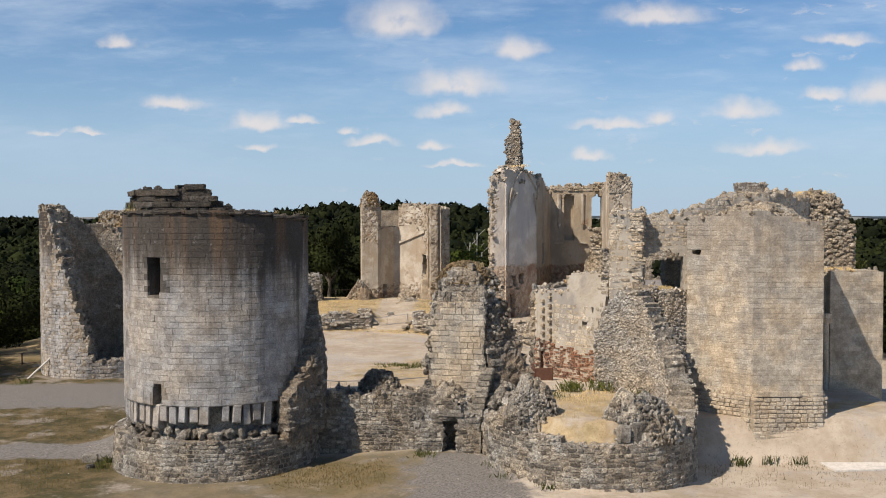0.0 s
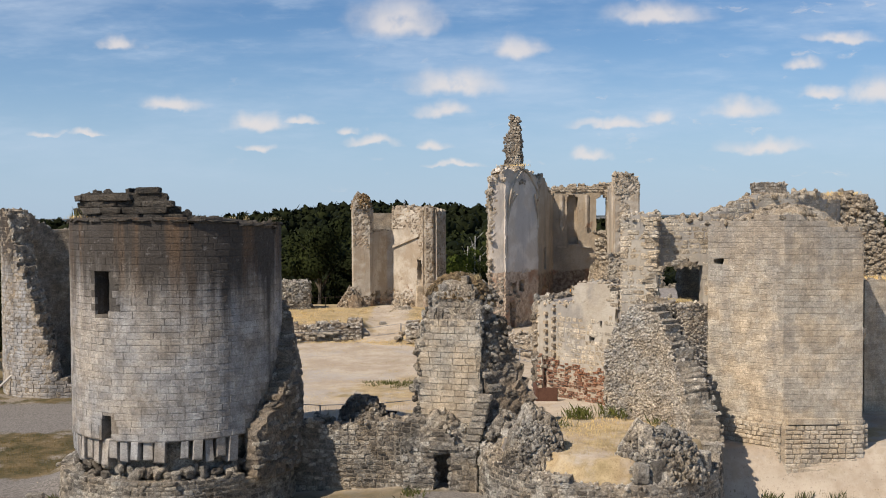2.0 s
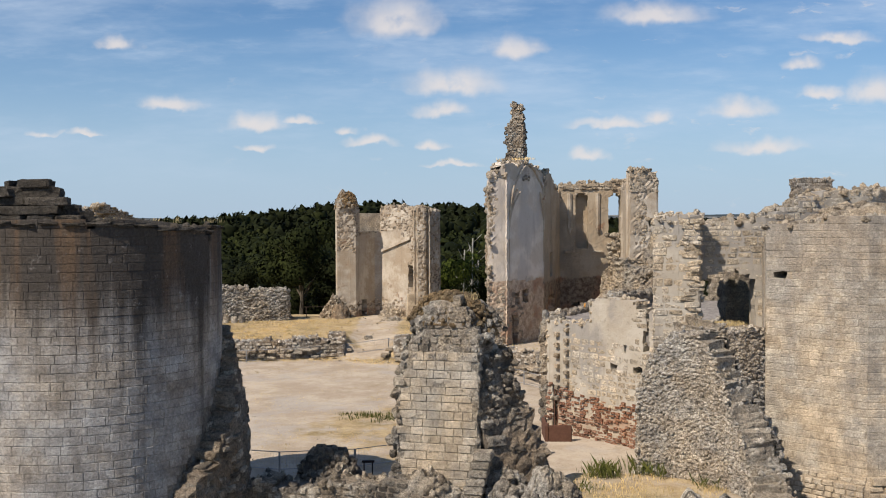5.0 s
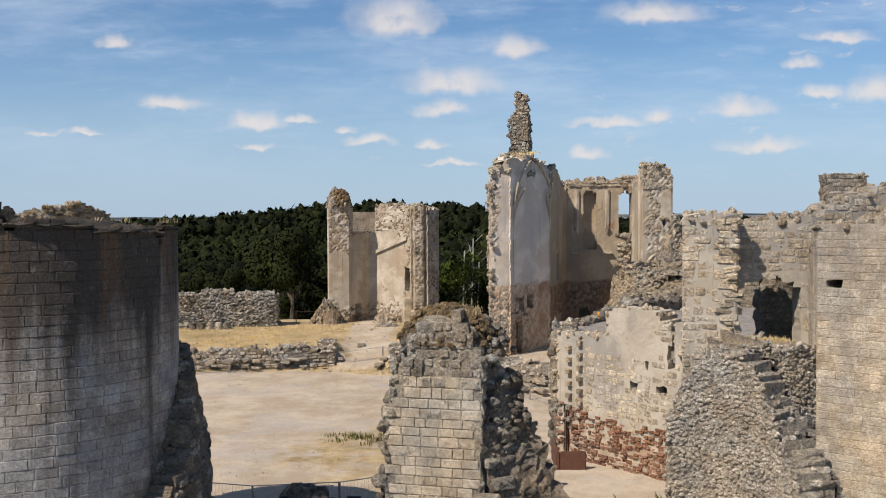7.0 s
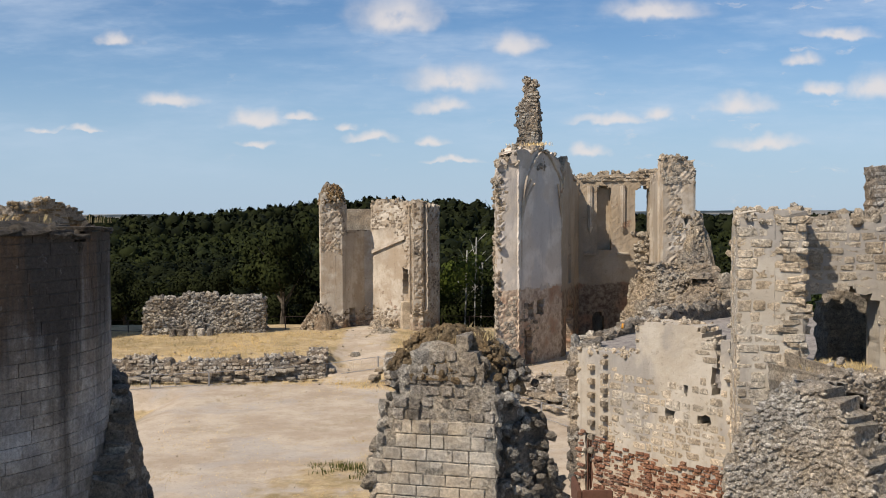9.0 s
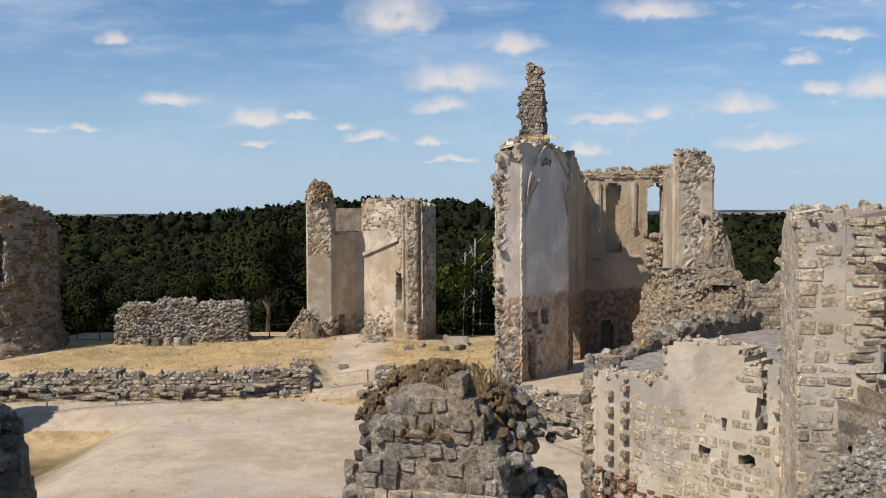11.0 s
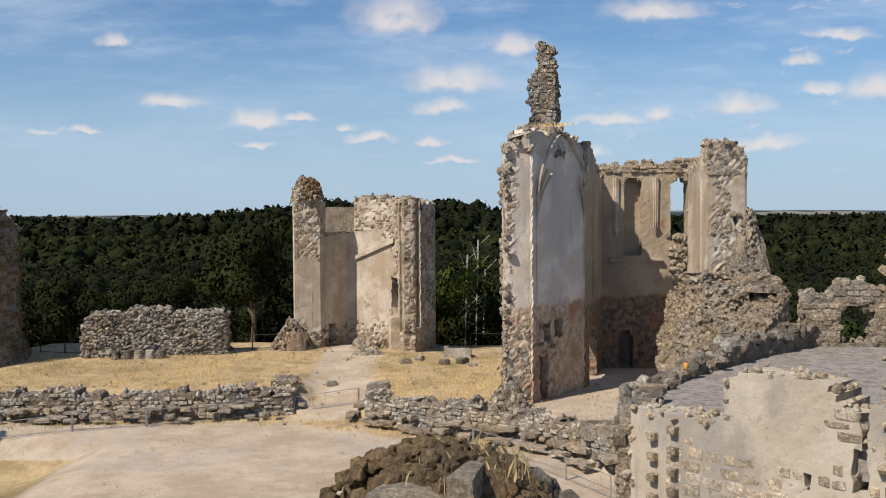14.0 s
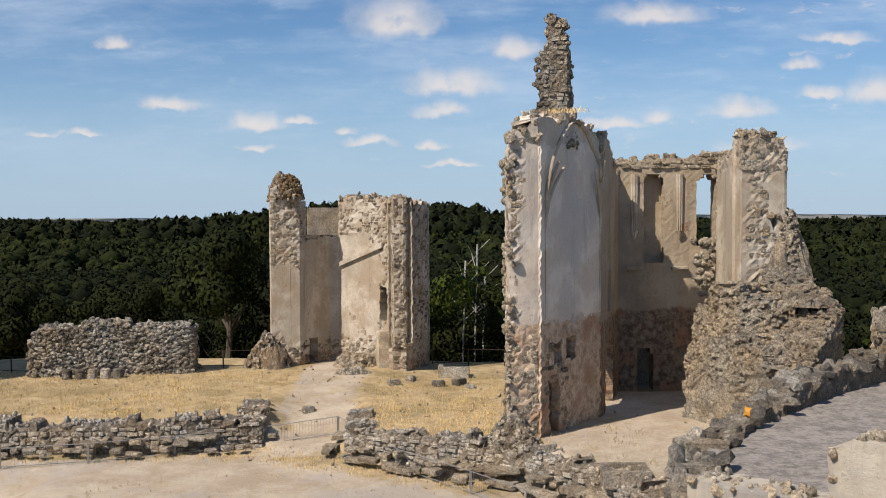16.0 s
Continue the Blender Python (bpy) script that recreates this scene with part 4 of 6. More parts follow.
def stump():
    st = thing("tower_stump", "stump of a round rubble tower with a broken rising wall", "tower")
    arc = Arc(SC, SR, -100, 168)

    def top(u):
        a = arc.theta(u)
        return steps(a, (-100, 2.2), (-60, 1.7), (-10, 1.45), (30, 1.4), (62, 1.5), (80, 2.4), (97, 4.0), (112, 5.8), (124, 7.6), (136, 8.7), (150, 8.6), (158, 7.9), (163, 7.1), (168, 5.9)) + 0.12 * wave(u, 31, 1.1)

    b, inn, rim, _ = make_wall(st, arc, -2.2, top, 1.5, (), 0.3, 0.03, M_MORTAR, "wall", batter=lambda z: -0.04 * (z + 1))
    lay(courses(arc, -2.0, 2.4, inn, (0.2, 0.3), (0.28, 0.62), (0.01, 0.06), 0.22, "worn", 0.05, lambda z: -0.04 * (z + 1), tilt=0.09), M_RUBBLE, st, "worn", lambda p: p[1] < 53)
    lay(cobbles(arc, 2.0, 9, inn, 14000, (0.07, 0.21), 1.5, 0.45), M_GREY, st, "lump", lambda p: p[2] > 3)
    lay(courses(arc, 2.3, 9, inn, (0.2, 0.3), (0.28, 0.6), (0.02, 0.06), 0.22, "worn", 0.03, tilt=0.05), M_RUBBLE, st, "worn")
    lay(crumbs(arc, rim, 1.5, (0.10, 0.24), 1.0), M_GREY, st, "lump")
    # inner face rubble apron up to the gate wall
    out = []
    for a in np.arange(12, 58, 8.4):
        p, t, n = arc.at(radians(a + 100) * SR)
        q = p - n * 0.55
        out.append((frame_at((q[0], q[1], 1.9), (*t, 0), (*n, 0), RNG.uniform(0.5, 0.62), 0.6, RNG.uniform(0.85, 1.15)), int(RNG.integers(0, 8))))
    lay(out, M_RUBBLE, st, "worn", lambda p: True, name="corbel")
    for cx, cy, rx, ry, h in ((5.05, 54.2, 1.5, 1.3, 2.75), (10.6, 53.0, 2.25, 1.4, 2.3)):
        hp = thing("rubble_heap", "rounded lump of grey rubble masonry in the tower stump", "rubble", group="lumps in the stump")
        mound("core", cx, cy, 1.3, rx, ry, h, M_RUBBLE, hp, 30, 0.1, 0.26, 3.4)
        lay(heap(cx, cy, 1.3, rx * 1.04, ry * 1.04, h * 1.04, 1100, (0.10, 0.27), 0.1, 3.4), M_RUBBLE, hp, "lump", lambda p: True)


stump()

# ---- the hall: long wall, pier, arch and roof terrace ----


def hall():
    hl = thing("hall_ruin", "ruined hall of pale rubble with flat grey roof terrace", "ruin")
    # long wall with brick at its foot
    w = Line((6.9, 77.3), (12.1, 71.2))
    top = lambda u: steps(u, (0, 7.45), (3.2, 7.5), (3.4, 8.6), (4.2, 9.1), (6.4, 8.9), (6.9, 8.4), (8.0, 8.6)) + 0.06 * wave(u, 41, 1.5)
    holes = [door_hole(6.55, 7.05, 5.1, 5.55), door_hole(5.0, 5.25, 5.0, 5.5), door_hole(5.7, 5.95, 6.2, 6.5), door_hole(0.35, 1.0, 1, 3.6, 0.1),
             lambda u, z: 7.1 < u < 7.7 and 6.4 < z < 8.6 and abs(u - 7.4) < 0.15 + 0.1 * wave(z, 3, 2)]
    red = lambda u, z: z < 3.95 + 0.5 * wave(u, 44, 0.8) - 0.1 * u
    b, inn, rim, _ = make_wall(hl, w, 0.4, top, 1.4, holes, 0.22, 0.012, M_RENDER, "wall", edge=0.05, inset=0.02, face_jit=0.008)
    lay(courses(w, 0.5, 9.3, inn, (0.20, 0.40), (0.26, 0.75), (-0.026, 0.012), 0.18, "worn", 0.022, where=lambda u, z: not red(u, z) and u > 1.5 and not (z > 6.7 + 0.4 * wave(u, 42, 1) and u < 6.6) and RNG.random() < 0.93, tilt=0.03), M_HALL, hl, "worn", lambda p: p[2] > 4)
    lay(courses(w, 0.5, 4.2, inn, (0.10, 0.2), (0.2, 0.5), (-0.05, 0.12), 0.25, "worn", 0.025, where=red, tilt=0.1), M_BRICK, hl, "worn", lambda p: True, name="brick")
    lay(crumbs(w, [r for r in rim if r[1] > 6.8 or r[0] < 1.2], 1.4, (0.12, 0.28), 0.8), M_HALL, hl, "lump")
    # toothed quoins up the end
    out = []
    for k in range(2):
        for i in range(14):
            p, t, n = w.at(0.9 + k * 0.75)
            q = p + n * 0.06
            if i % 2 == k:
                out.append((frame_at((q[0], q[1], 3.0 + i * 0.31), (*t, 0), (*n, 0), 0.3, 0.32, 0.24), int(RNG.integers(0, 8))))
    lay(out, M_PALE, hl, "worn", lambda p: True, name="quoin")
    ends = Line((7.9, 82.0), (6.6, 77.5))
    etop = lambda u: 7.4 + 0.1 * wave(u, 45, 1)
    b, inn, rim, _ = make_wall(hl, ends, 0.4, etop, 1.2, (), 0.3, 0.08, M_CORE, "end_wall")
    lay(courses(ends, 0.5, 7.5, inn, (0.2, 0.34), (0.3, 0.6), (0.0, 0.25), 0.3, "worn", 0.03, tilt=0.15), M_RUBBLE, hl, "worn", lambda p: p[1] < 79.5)
    lay(crumbs(ends, rim, 1.2, (0.25, 0.5), 0.9), M_RUBBLE, hl, "lump")
    # the pier
    pr = Line((12.1, 71.2), (10.95, 66.2), (13.1, 65.6), (13.35, 67.2))
    ptop = lambda u: 13.45 + 0.15 * wave(u, 47, 1.3) - 0.5 * smooth(1.5 - u, 0, 1.5)
    b, inn, rim, _ = make_wall(hl, pr, 1.6, ptop, 1.0, (), 0.25, 0.03, M_RENDER, "pier", inset=0.02, face_jit=0.01)
    scar = lambda u, z: 6.6 < u < 8.4 and z > 6.5
    lay(courses(pr, 1.7, 13.5, inn, (0.2, 0.42), (0.28, 0.8), (-0.03, 0.02), 0.26, "worn", 0.022, where=lambda u, z: not scar(u, z) and RNG.random() < 0.95, tilt=0.06), M_HALL, hl, "worn", lambda p: True)
    lay(courses(pr, 6.5, 13.5, inn, (0.18, 0.32), (0.25, 0.6), (-0.3, 0.2), 0.7, "worn", 0.02, where=scar, tilt=0.4), M_HALL, hl, "worn", lambda p: True)
    lay(crumbs(pr, rim, 1.0, (0.16, 0.36), 1.0), M_HALL, hl, "lump")
    fill = Line((11.6, 67.2), (12.9, 66.8))
    make_wall(hl, fill, 1.6, lambda u: 13.3, 3.5, (), 0.4, 0.05, M_CORE, "pier_core")
    # wall with the segmental arch, running on behind the gate tower
    ar = Line((13.2, 67.0), (16.4, 66.6), (22.0, 68.0), (26.4, 72.6))
    atop = lambda u: steps(u, (0, 13.4), (2.6, 13.35), (4.2, 13.9), (7.0, 14.7), (9.5, 14.5), (12, 14.9), (13.2, 14.6)) + 0.14 * wave(u, 49, 1.2)
    b, inn, rim, _ = make_wall(hl, ar, 4.0, atop, 1.5, [door_hole(0.3, 2.75, 7.5, 10.95, 0.75)], 0.25, 0.03, M_RENDER, "arch_wall", edge=0.05, inset=0.02, face_jit=0.01)
    lay(courses(ar, 4.1, 15.2, inn, (0.2, 0.36), (0.26, 0.7), (-0.028, 0.014), 0.2, "worn", 0.022, tilt=0.05), M_HALL, hl, "worn", lambda p: p[0] < 18)
    lay(crumbs(ar, [r for r in rim if r[1] > 12], 1.5, (0.2, 0.45), 1.0), M_PALE, hl, "lump")
    # a stub of vaulting in the shade behind the arch
    vs_ = Line((15.5, 70.3), (17.8, 70.6))
    b, inn, rim, _ = make_wall(hl, vs_, 7.3, lambda u: 10.3 + 0.3 * wave(u, 59, 1.2), 0.9, (), 0.22, 0.05, M_CORE, "vault_stub")
    lay(courses(vs_, 7.4, 11, inn, (0.2, 0.3), (0.3, 0.6), (-0.03, 0.05), 0.25, "worn", 0.02, tilt=0.1), M_PALE, hl, "worn", lambda p: True)
    # the grassy ledge at the foot of the pier
    lk = Line((12.6, 62.5), (14.2, 62.9), (15.55, 63.6))
    ltop = lambda u: steps(u, (0, 8.5), (1.6, 8.7), (3.2, 8.5)) + 0.12 * wave(u, 57, 1.5)
    b, inn, rim, _ = make_wall(hl, lk, 0.4, ltop, 3.2, (), 0.28, 0.05, M_MORTAR, "link_wall")
    lay(cobbles(lk, 2.0, 8.8, inn, 2200, (0.07, 0.22), 0.0, 0.45), M_GREY, hl, "lump")
    lay(crumbs(lk, rim, 1.0, (0.14, 0.3), 0.9), M_GREY, hl, "lump")
    mound("ledge_earth", 13.6, 64.8, 7.6, 1.5, 1.4, 0.95, M_EARTH, hl, 14, 0, 0.1, 3)
    # roof terrace
    bm = bmesh.new()
    poly = [(7.2, 77.4), (12.3, 71.4), (13.4, 68.3), (22, 69), (30, 74), (30, 92), (17.0, 91.5), (13.6, 88.2), (9.6, 83.4), (8.2, 80.6)]
    lo = [bm.verts.new((x, y, 6.6)) for x, y in poly]
    hi = [bm.verts.new((x, y, 7.42)) for x, y in poly]
    bm.faces.new(hi), bm.faces.new(lo[::-1])
    for i in range(len(poly)):
        k = (i + 1) % len(poly)
        bm.faces.new((lo[i], lo[k], hi[k], hi[i]))
    part("roof_terrace", bm, M_ASPHALT, hl, "flat grey screed roof")
    side = Line((17.0, 91.8), (13.6, 88.5), (9.5, 83.6), (8.0, 81.0))
    stop_ = lambda u: steps(u, (0, 8.0), (5, 8.3), (9, 7.9), (12, 7.5), (14, 7.5)) + 0.2 * wave(u, 51, 1.0)
    b, inn, rim, _ = make_wall(hl, side, 0.4, stop_, 0.9, (), 0.3, 0.06, M_CORE, "side_wall")
    lay(crumbs(side, rim, 1.0, (0.3, 0.6), 1.0), M_RUBBLE, hl, "lump", lambda p: True, name="coping_stone")
    far = Line((17, 91), (30, 90.5))
    ftop = lambda u: 9.9 + 0.8 * wave(u, 53, 0.6)
    b, inn, rim, _ = make_wall(hl, far, 6.5, ftop, 1.0, [door_hole(1.6, 2.9, 7.4, 9.2, 0.3), door_hole(4.4, 6.2, 7.4, 9.6, 0.4), door_hole(8, 9.4, 7.4, 9.3, 0.3)], 0.25, 0.05, M_PALE, "far_wall", edge=0.06)
    lay(courses(far, 6.6, 11, inn, (0.2, 0.32), (0.3, 0.7), (0, 0.06), 0.2, "worn", 0.03), M_PALE, hl, "worn", lambda p: True)
    lay(crumbs(far, rim, 1.0, (0.25, 0.45), 0.9), M_PALE, hl, "lump")
    ch = thing("chimney", "square stump of a grey stone chimney stack", "chimney")
    cl = Line((27.4, 94.4), (30.0, 94.4), (30.0, 96.4))
    b, inn, rim, _ = make_wall(ch, cl, 2.5, lambda u: 16.35 + 0.1 * wave(u, 3, 2), 1.9, (), 0.3, 0.02, M_CORE, "shaft")
    lay(courses(cl, 12, 16.4, inn, (0.24, 0.3), (0.3, 0.7), (0.0, 0.05), 0.2, "worn", 0.03), M_FREE, ch, "worn", lambda p: True)
    lay(crumbs(cl, rim, 1.9, (0.25, 0.4), 0.6), M_FREE, ch, "lump")


hall()

# ---- the gate tower ----


def gate():
    gt = thing("gate_tower", "tall polygonal gate tower of tan ashlar with grey stains", "tower")
    ln = Line((16.3, 66.8), (15.45, 63.4), (18.75, 60.3), (23.05, 60.5), (25.2, 68.5))

    def top(u):
        return steps(u, (0, 12.2), (3.0, 12.6), (3.5, 13.2), (7.9, 13.55), (8.6, 13.5), (12.1, 12.7), (20.5, 12.6)) + 0.06 * wave(u, 61, 1.6)

    out = lambda z: 0.25 * smooth(2.6 - z, 0, 0.5) + 0.12 * smooth(0.2 - z, 0, 0.3)
    b, inn, rim, _ = make_wall(gt, ln, -2.4, top, 1.8, [door_hole(3.95, 4.4, 10.7, 11.25)], 0.3, 0.005, M_SEAM, "wall", edge=0.05, batter=out, inset=0.02)
    lay(courses(ln, 2.3, 13.6, inn, (0.29, 0.34), (0.5, 1.0), (-0.006, 0.004), 0.14, "dressed", 0.009, out), M_GATE, gt, "dressed", lambda p: p[1] < 62 and p[2] < 10)
    lay(courses(ln, -2.3, 2.3, inn, (0.2, 0.3), (0.3, 0.6), (0.02, 0.05), 0.2, "worn", 0.03, out, tilt=0.03), M_GATE, gt, "worn", lambda p: p[1] < 63)
    lay(crumbs(ln, [r for r in rim if r[1] > 12.0], 1.6, (0.2, 0.4), 0.8), M_PALE, gt, "lump")
    mound("fill", 20.4, 65.0, 11.0, 4.1, 4.0, 3.0, M_PALE, gt, 16, 0.2, 0.06, 2.8)
    lay(heap(20.4, 65.0, 11.0, 4.1, 4.0, 3.05, 1400, (0.12, 0.3), 0.2, 2.8), M_PALE, gt, "lump")
    box_part("string_course", gt, M_GATE, 18.9, 21.6, 60.06, 60.35, 2.3, 2.62, 0.03, 0.046)
    # gate passage and the block beyond it
    gb = thing("gate_block", "tan ashlar gate block with a round column and rubble top", "ruin")
    bl = Line((24.6, 70.6), (26.95, 70.9), (27.05, 70.2), (31.0, 70.8), (31.6, 76))
    btop = lambda u: steps(u, (0, 9.3), (7, 9.2), (12, 9.0)) + 0.04 * wave(u, 63, 2)
    b, inn, rim, _ = make_wall(gb, bl, -2.4, btop, 2.0, [door_hole(0.5, 2.1, -3, 4.6, 0.9)], 0.28, 0.005, M_SEAM, "wall", edge=0.04, inset=0.02)
    lay(courses(bl, -2.3, 9.2, inn, (0.3, 0.36), (0.5, 1.0), (-0.004, 0.008), 0.15, "dressed", 0.012), M_GATE, gb, "dressed", lambda p: p[1] < 72)
    bm = bmesh.new()
    for r0, r1, z0, z1 in ((0.34, 0.34, -1.6, -1.1), (0.24, 0.22, -1.1, 5.6), (0.24, 0.4, 5.6, 6.1), (0.44, 0.44, 6.1, 6.4)):
        bmesh.ops.create_cone(bm, cap_ends=True, segments=20, radius1=r0, radius2=r1, depth=z1 - z0, matrix=Matrix.Translation((26.7, 70.1, (z0 + z1) / 2)))
    part("column", bm, M_GATE, gb, "slender stone column")
    up = Line((25.6, 72.9), (29.4, 72.6), (30.2, 75.0))
    utop = lambda u: steps(u, (0, 14.5), (1.2, 14.9), (2.6, 14.6), (3.4, 13.8), (4.0, 11.5), (5.5, 9.8)) + 0.2 * wave(u, 65, 1.2)
    b2, uin, urim, _ = make_wall(gb, up, 8.4, utop, 2.4, (), 0.3, 0.12, M_PALE, "upper_wall", edge=0.15, batter=lambda z: 0.25 * smooth(11 - z, 0, 2.5))
    lay(cobbles(up, 8.6, 15, uin, 1300, (0.2, 0.42), 0.0, 0.25, 0.15), M_PALE, gb, "lump", lambda p: True)
    lay(crumbs(up, urim, 2.4, (0.25, 0.45), 0.9), M_PALE, gb, "lump")
    lay(crumbs(bl, [r for r in rim if r[1] > 8], 1.8, (0.2, 0.35), 0.6), M_PALE, gb, "lump")
    yard = thing("paving", "pale concrete paving before the gate", "paving", kind="structure")
    box_part("slab", yard, M_SLAB, 22.0, 34.0, 58.0, 69.0, -1.75, -1.44, 0.02, 0.12)


gate()

# ---- the chapel ----


def chapel():
    cp = thing("chapel_ruin", "tall roofless chapel ruin with plastered walls and a chimney spire", "ruin")
    zb = 1.8
    # end pier and the plastered gable wall
    a = Line((4.2, 104.6), (4.35, 103.0), (5.7, 103.2), (9.4, 108.2))
    atop = lambda u: steps(u, (0, 16.4), (1.6, 17.0), (2.4, 17.5), (3.2, 18.1), (5.0, 18.2), (6.5, 18.1), (8.4, 17.8), (9.2, 17.2)) + 0.18 * wave(u, 71, 1.5)
    niche = [door_hole(4.0, 4.9, 1, 5.3, 0.4), door_hole(5.6, 6.6, 6.0, 7.3), door_hole(4.3, 5.2, 6.0, 7.0, 0.2)]
    b, inn, rim, _ = make_wall(cp, a, zb, atop, 1.5, niche, 0.2, 0.02, M_PLASTER, "gable_wall", edge=0.14, face_jit=lambda u, z: 0.06 if u < 1.9 + 0.4 * wave(z, 75, 1.6) else 0.05 if z < 8.0 and u < 3.2 else 0.04 if z < 8 else 0.004)
    p, t, n = a.at(5.2)
    for k, (u, wd, z0, z1) in enumerate(((4.45, 1.3, 1.5, 5.6), (6.1, 1.4, 5.8, 7.6), (4.75, 1.3, 5.8, 7.3))):
        q = a.at(u)[0] - n * 0.75
        bm = bmesh.new()
        bmesh.ops.create_cube(bm, size=1.0)
        bm.transform(Matrix(frame_at((q[0], q[1], (z0 + z1) / 2), (*t, 0), (*n, 0), wd, 0.5, z1 - z0).tolist()))
        part("niche_back", bm, M_CORE, cp)
    lay(courses(a, zb, 18.8, inn, (0.2, 0.36), (0.22, 0.6), (-0.06, 0.06), 0.3, "worn", 0.01, where=lambda u, z: u < 1.9 + 0.5 * wave(z, 75, 1.6) or z < 7.6 and u < 2.9, tilt=0.12), M_PALE, cp, "worn", lambda p: p[2] > 6)
    lay(courses(a, zb, 7.4, inn, (0.2, 0.32), (0.3, 0.6), (-0.05, 0.06), 0.22, "worn", 0.025, where=lambda u, z: 2.3 < u < 6.0 and z < 6.4 + 0.9 * wave(u, 76, 1.2) and RNG.random() < 0.7, tilt=0.08), M_CORE, cp, "worn", lambda p: True)
    lay(crumbs(a, [r for r in rim if r[1] > 15 or r[0] < 0.6], 1.5, (0.25, 0.5), 0.9), M_PALE, cp, "lump")
    out = []
    for z in np.arange(2.4, 17.0, 0.2):
        for u in (0.15, 1.6):
            p, t, n = a.at(u)
            q = p + t * RNG.normal(0, 0.12) + n * RNG.uniform(-0.15, 0.12)
            c = RNG.uniform(0.16, 0.38)
            if wave(z, 70 + u, 0.6) > -0.25:
                out.append((turned((q[0] - 0.02 * (u > 1) + RNG.normal(0, 0.07), q[1], z), c * 1.2, c, c * 0.7), int(RNG.integers(0, 6))))
    lay(out, M_PALE, cp, "big", lambda p: True)
    # the thick plaster left on the upper wall, broken off along its lower edge
    sk = Line(a.at(3.02)[0] + a.at(4)[2] * 0.05, a.at(9.15)[0] + a.at(9)[2] * 0.05)
    stp = lambda u: 16.9 + 0.25 * wave(u, 74, 1.1) - 0.5 * smooth(u, 4.5, 6)
    low = lambda u, z: z < 8.15 + 0.22 * wave(u, 73, 1.3) + 0.12 * wave(u, 69, 4.0)
    make_wall(cp, sk, 7.6, stp, 0.16, [low], 0.15, 0.004, M_SKIN, "plaster_skin", edge=0.02)
    # recesses in the foot of the gable wall
    mound("spur", 4.4, 102.0, 1.6, 1.4, 1.1, 2.3, M_CORE, cp, 12, 0.2, 0.15)
    lay(heap(4.4, 102.0, 1.5, 1.5, 1.2, 2.35, 260, (0.2, 0.4)), M_RUBBLE, cp, "big", lambda p: True)
    # corbelled ribs of the lost vault, fanning out over thin shafts
    def bar(pts, r, nm, mat):
        bm = bmesh.new()
        rings = []
        for i, c in enumerate(pts):
            q = r * (0.6 + 0.4 * min(1.0, i / 4))
            rings.append([bm.verts.new((c[0] + q * math.cos(k * math.pi / 3), c[1] + q * math.sin(k * math.pi / 3), c[2])) for k in range(6)])
        for r0, r1 in zip(rings, rings[1:]):
            for k in range(6):
                bm.faces.new((r0[k], r0[(k + 1) % 6], r1[(k + 1) % 6], r1[k]))
        part(nm, bm, mat, cp)

    def on(u, z, o):
        p, t, n = a.at(u)
        q = p + n * o
        return (q[0], q[1], z)

    for u0, sgn in ((3.55, 1.0), (9.05, -1.0)):
        for k, reach in enumerate((0.2, 0.65, 1.15)):
            bar([on(u0 + sgn * reach * (f / 9) ** 2.0, 13.2 + 3.0 * f / 9 - 0.25 * k, 0.10 + 0.35 * (f / 9) ** 2) for f in range(10)], 0.085, "vault_rib", M_CREAM)
        bar([on(u0, 8.3 + f, 0.04) for f in range(6)], 0.06, "wall_shaft", M_CREAM)
    arch = []
    for i in range(19):
        f = i / 18
        u = 4.4 + 4.6 * f
        k = abs(2 * (u - 6.5) / 4.6) if u < 6.5 else (u - 6.5) / 2.5
        arch.append(on(u, 18.1 - 2.2 * k ** 1.7, 0.06))
    bar(arch, 0.13, "wall_rib", M_CREAM)
    # chimney spire
    sp = Line((5.72, 106.7), (7.5, 106.4), (8.1, 107.6))
    stp = lambda u: 23.75 - 0.5 * abs(u - 0.5)
    def spw(u, z):
        lo = steps(z, (17, 0.35), (21.2, 0.3), (22, 0.7), (23.8, 0.85)) + 0.14 * wave(z, 77, 1.4)
        hi = steps(z, (17, 2.9), (19, 2.6), (21.2, 2.25), (22.3, 1.85), (23.8, 1.65)) + 0.16 * wave(z, 78, 1.2)
        return not (lo < u < hi)
    b, inn, rim, _ = make_wall(cp, sp, 15.5, stp, 0.95, [spw], 0.2, 0.06, M_CORE, "spire", edge=0.1)
    lay(courses(sp, 15.6, 24, inn, (0.18, 0.3), (0.25, 0.5), (-0.05, 0.1), 0.25, "worn", 0.03, tilt=0.15), M_RUBBLE, cp, "worn", lambda p: True)
    lay(crumbs(sp, rim, 0.9, (0.2, 0.38), 0.9), M_RUBBLE, cp, "lump")
    mound("wall_head", 6.75, 106.2, 16.6, 1.5, 0.9, 1.9, M_CORE, cp, 12, 0.75, 0.15, 3)
    lay(heap(6.75, 106.2, 16.7, 1.6, 1.0, 1.95, 160, (0.18, 0.36), 0.75, 3), M_PALE, cp, "lump")
    # side wall and the window wall at the back
    s = Line((9.4, 108.2), (9.8, 109.2), (11.7, 116.3))
    stop_ = lambda u: steps(u, (0, 16.9), (1.2, 17.6), (3, 17.4), (5, 16.3), (8.7, 15.9)) + 0.2 * wave(u, 81, 1.1)
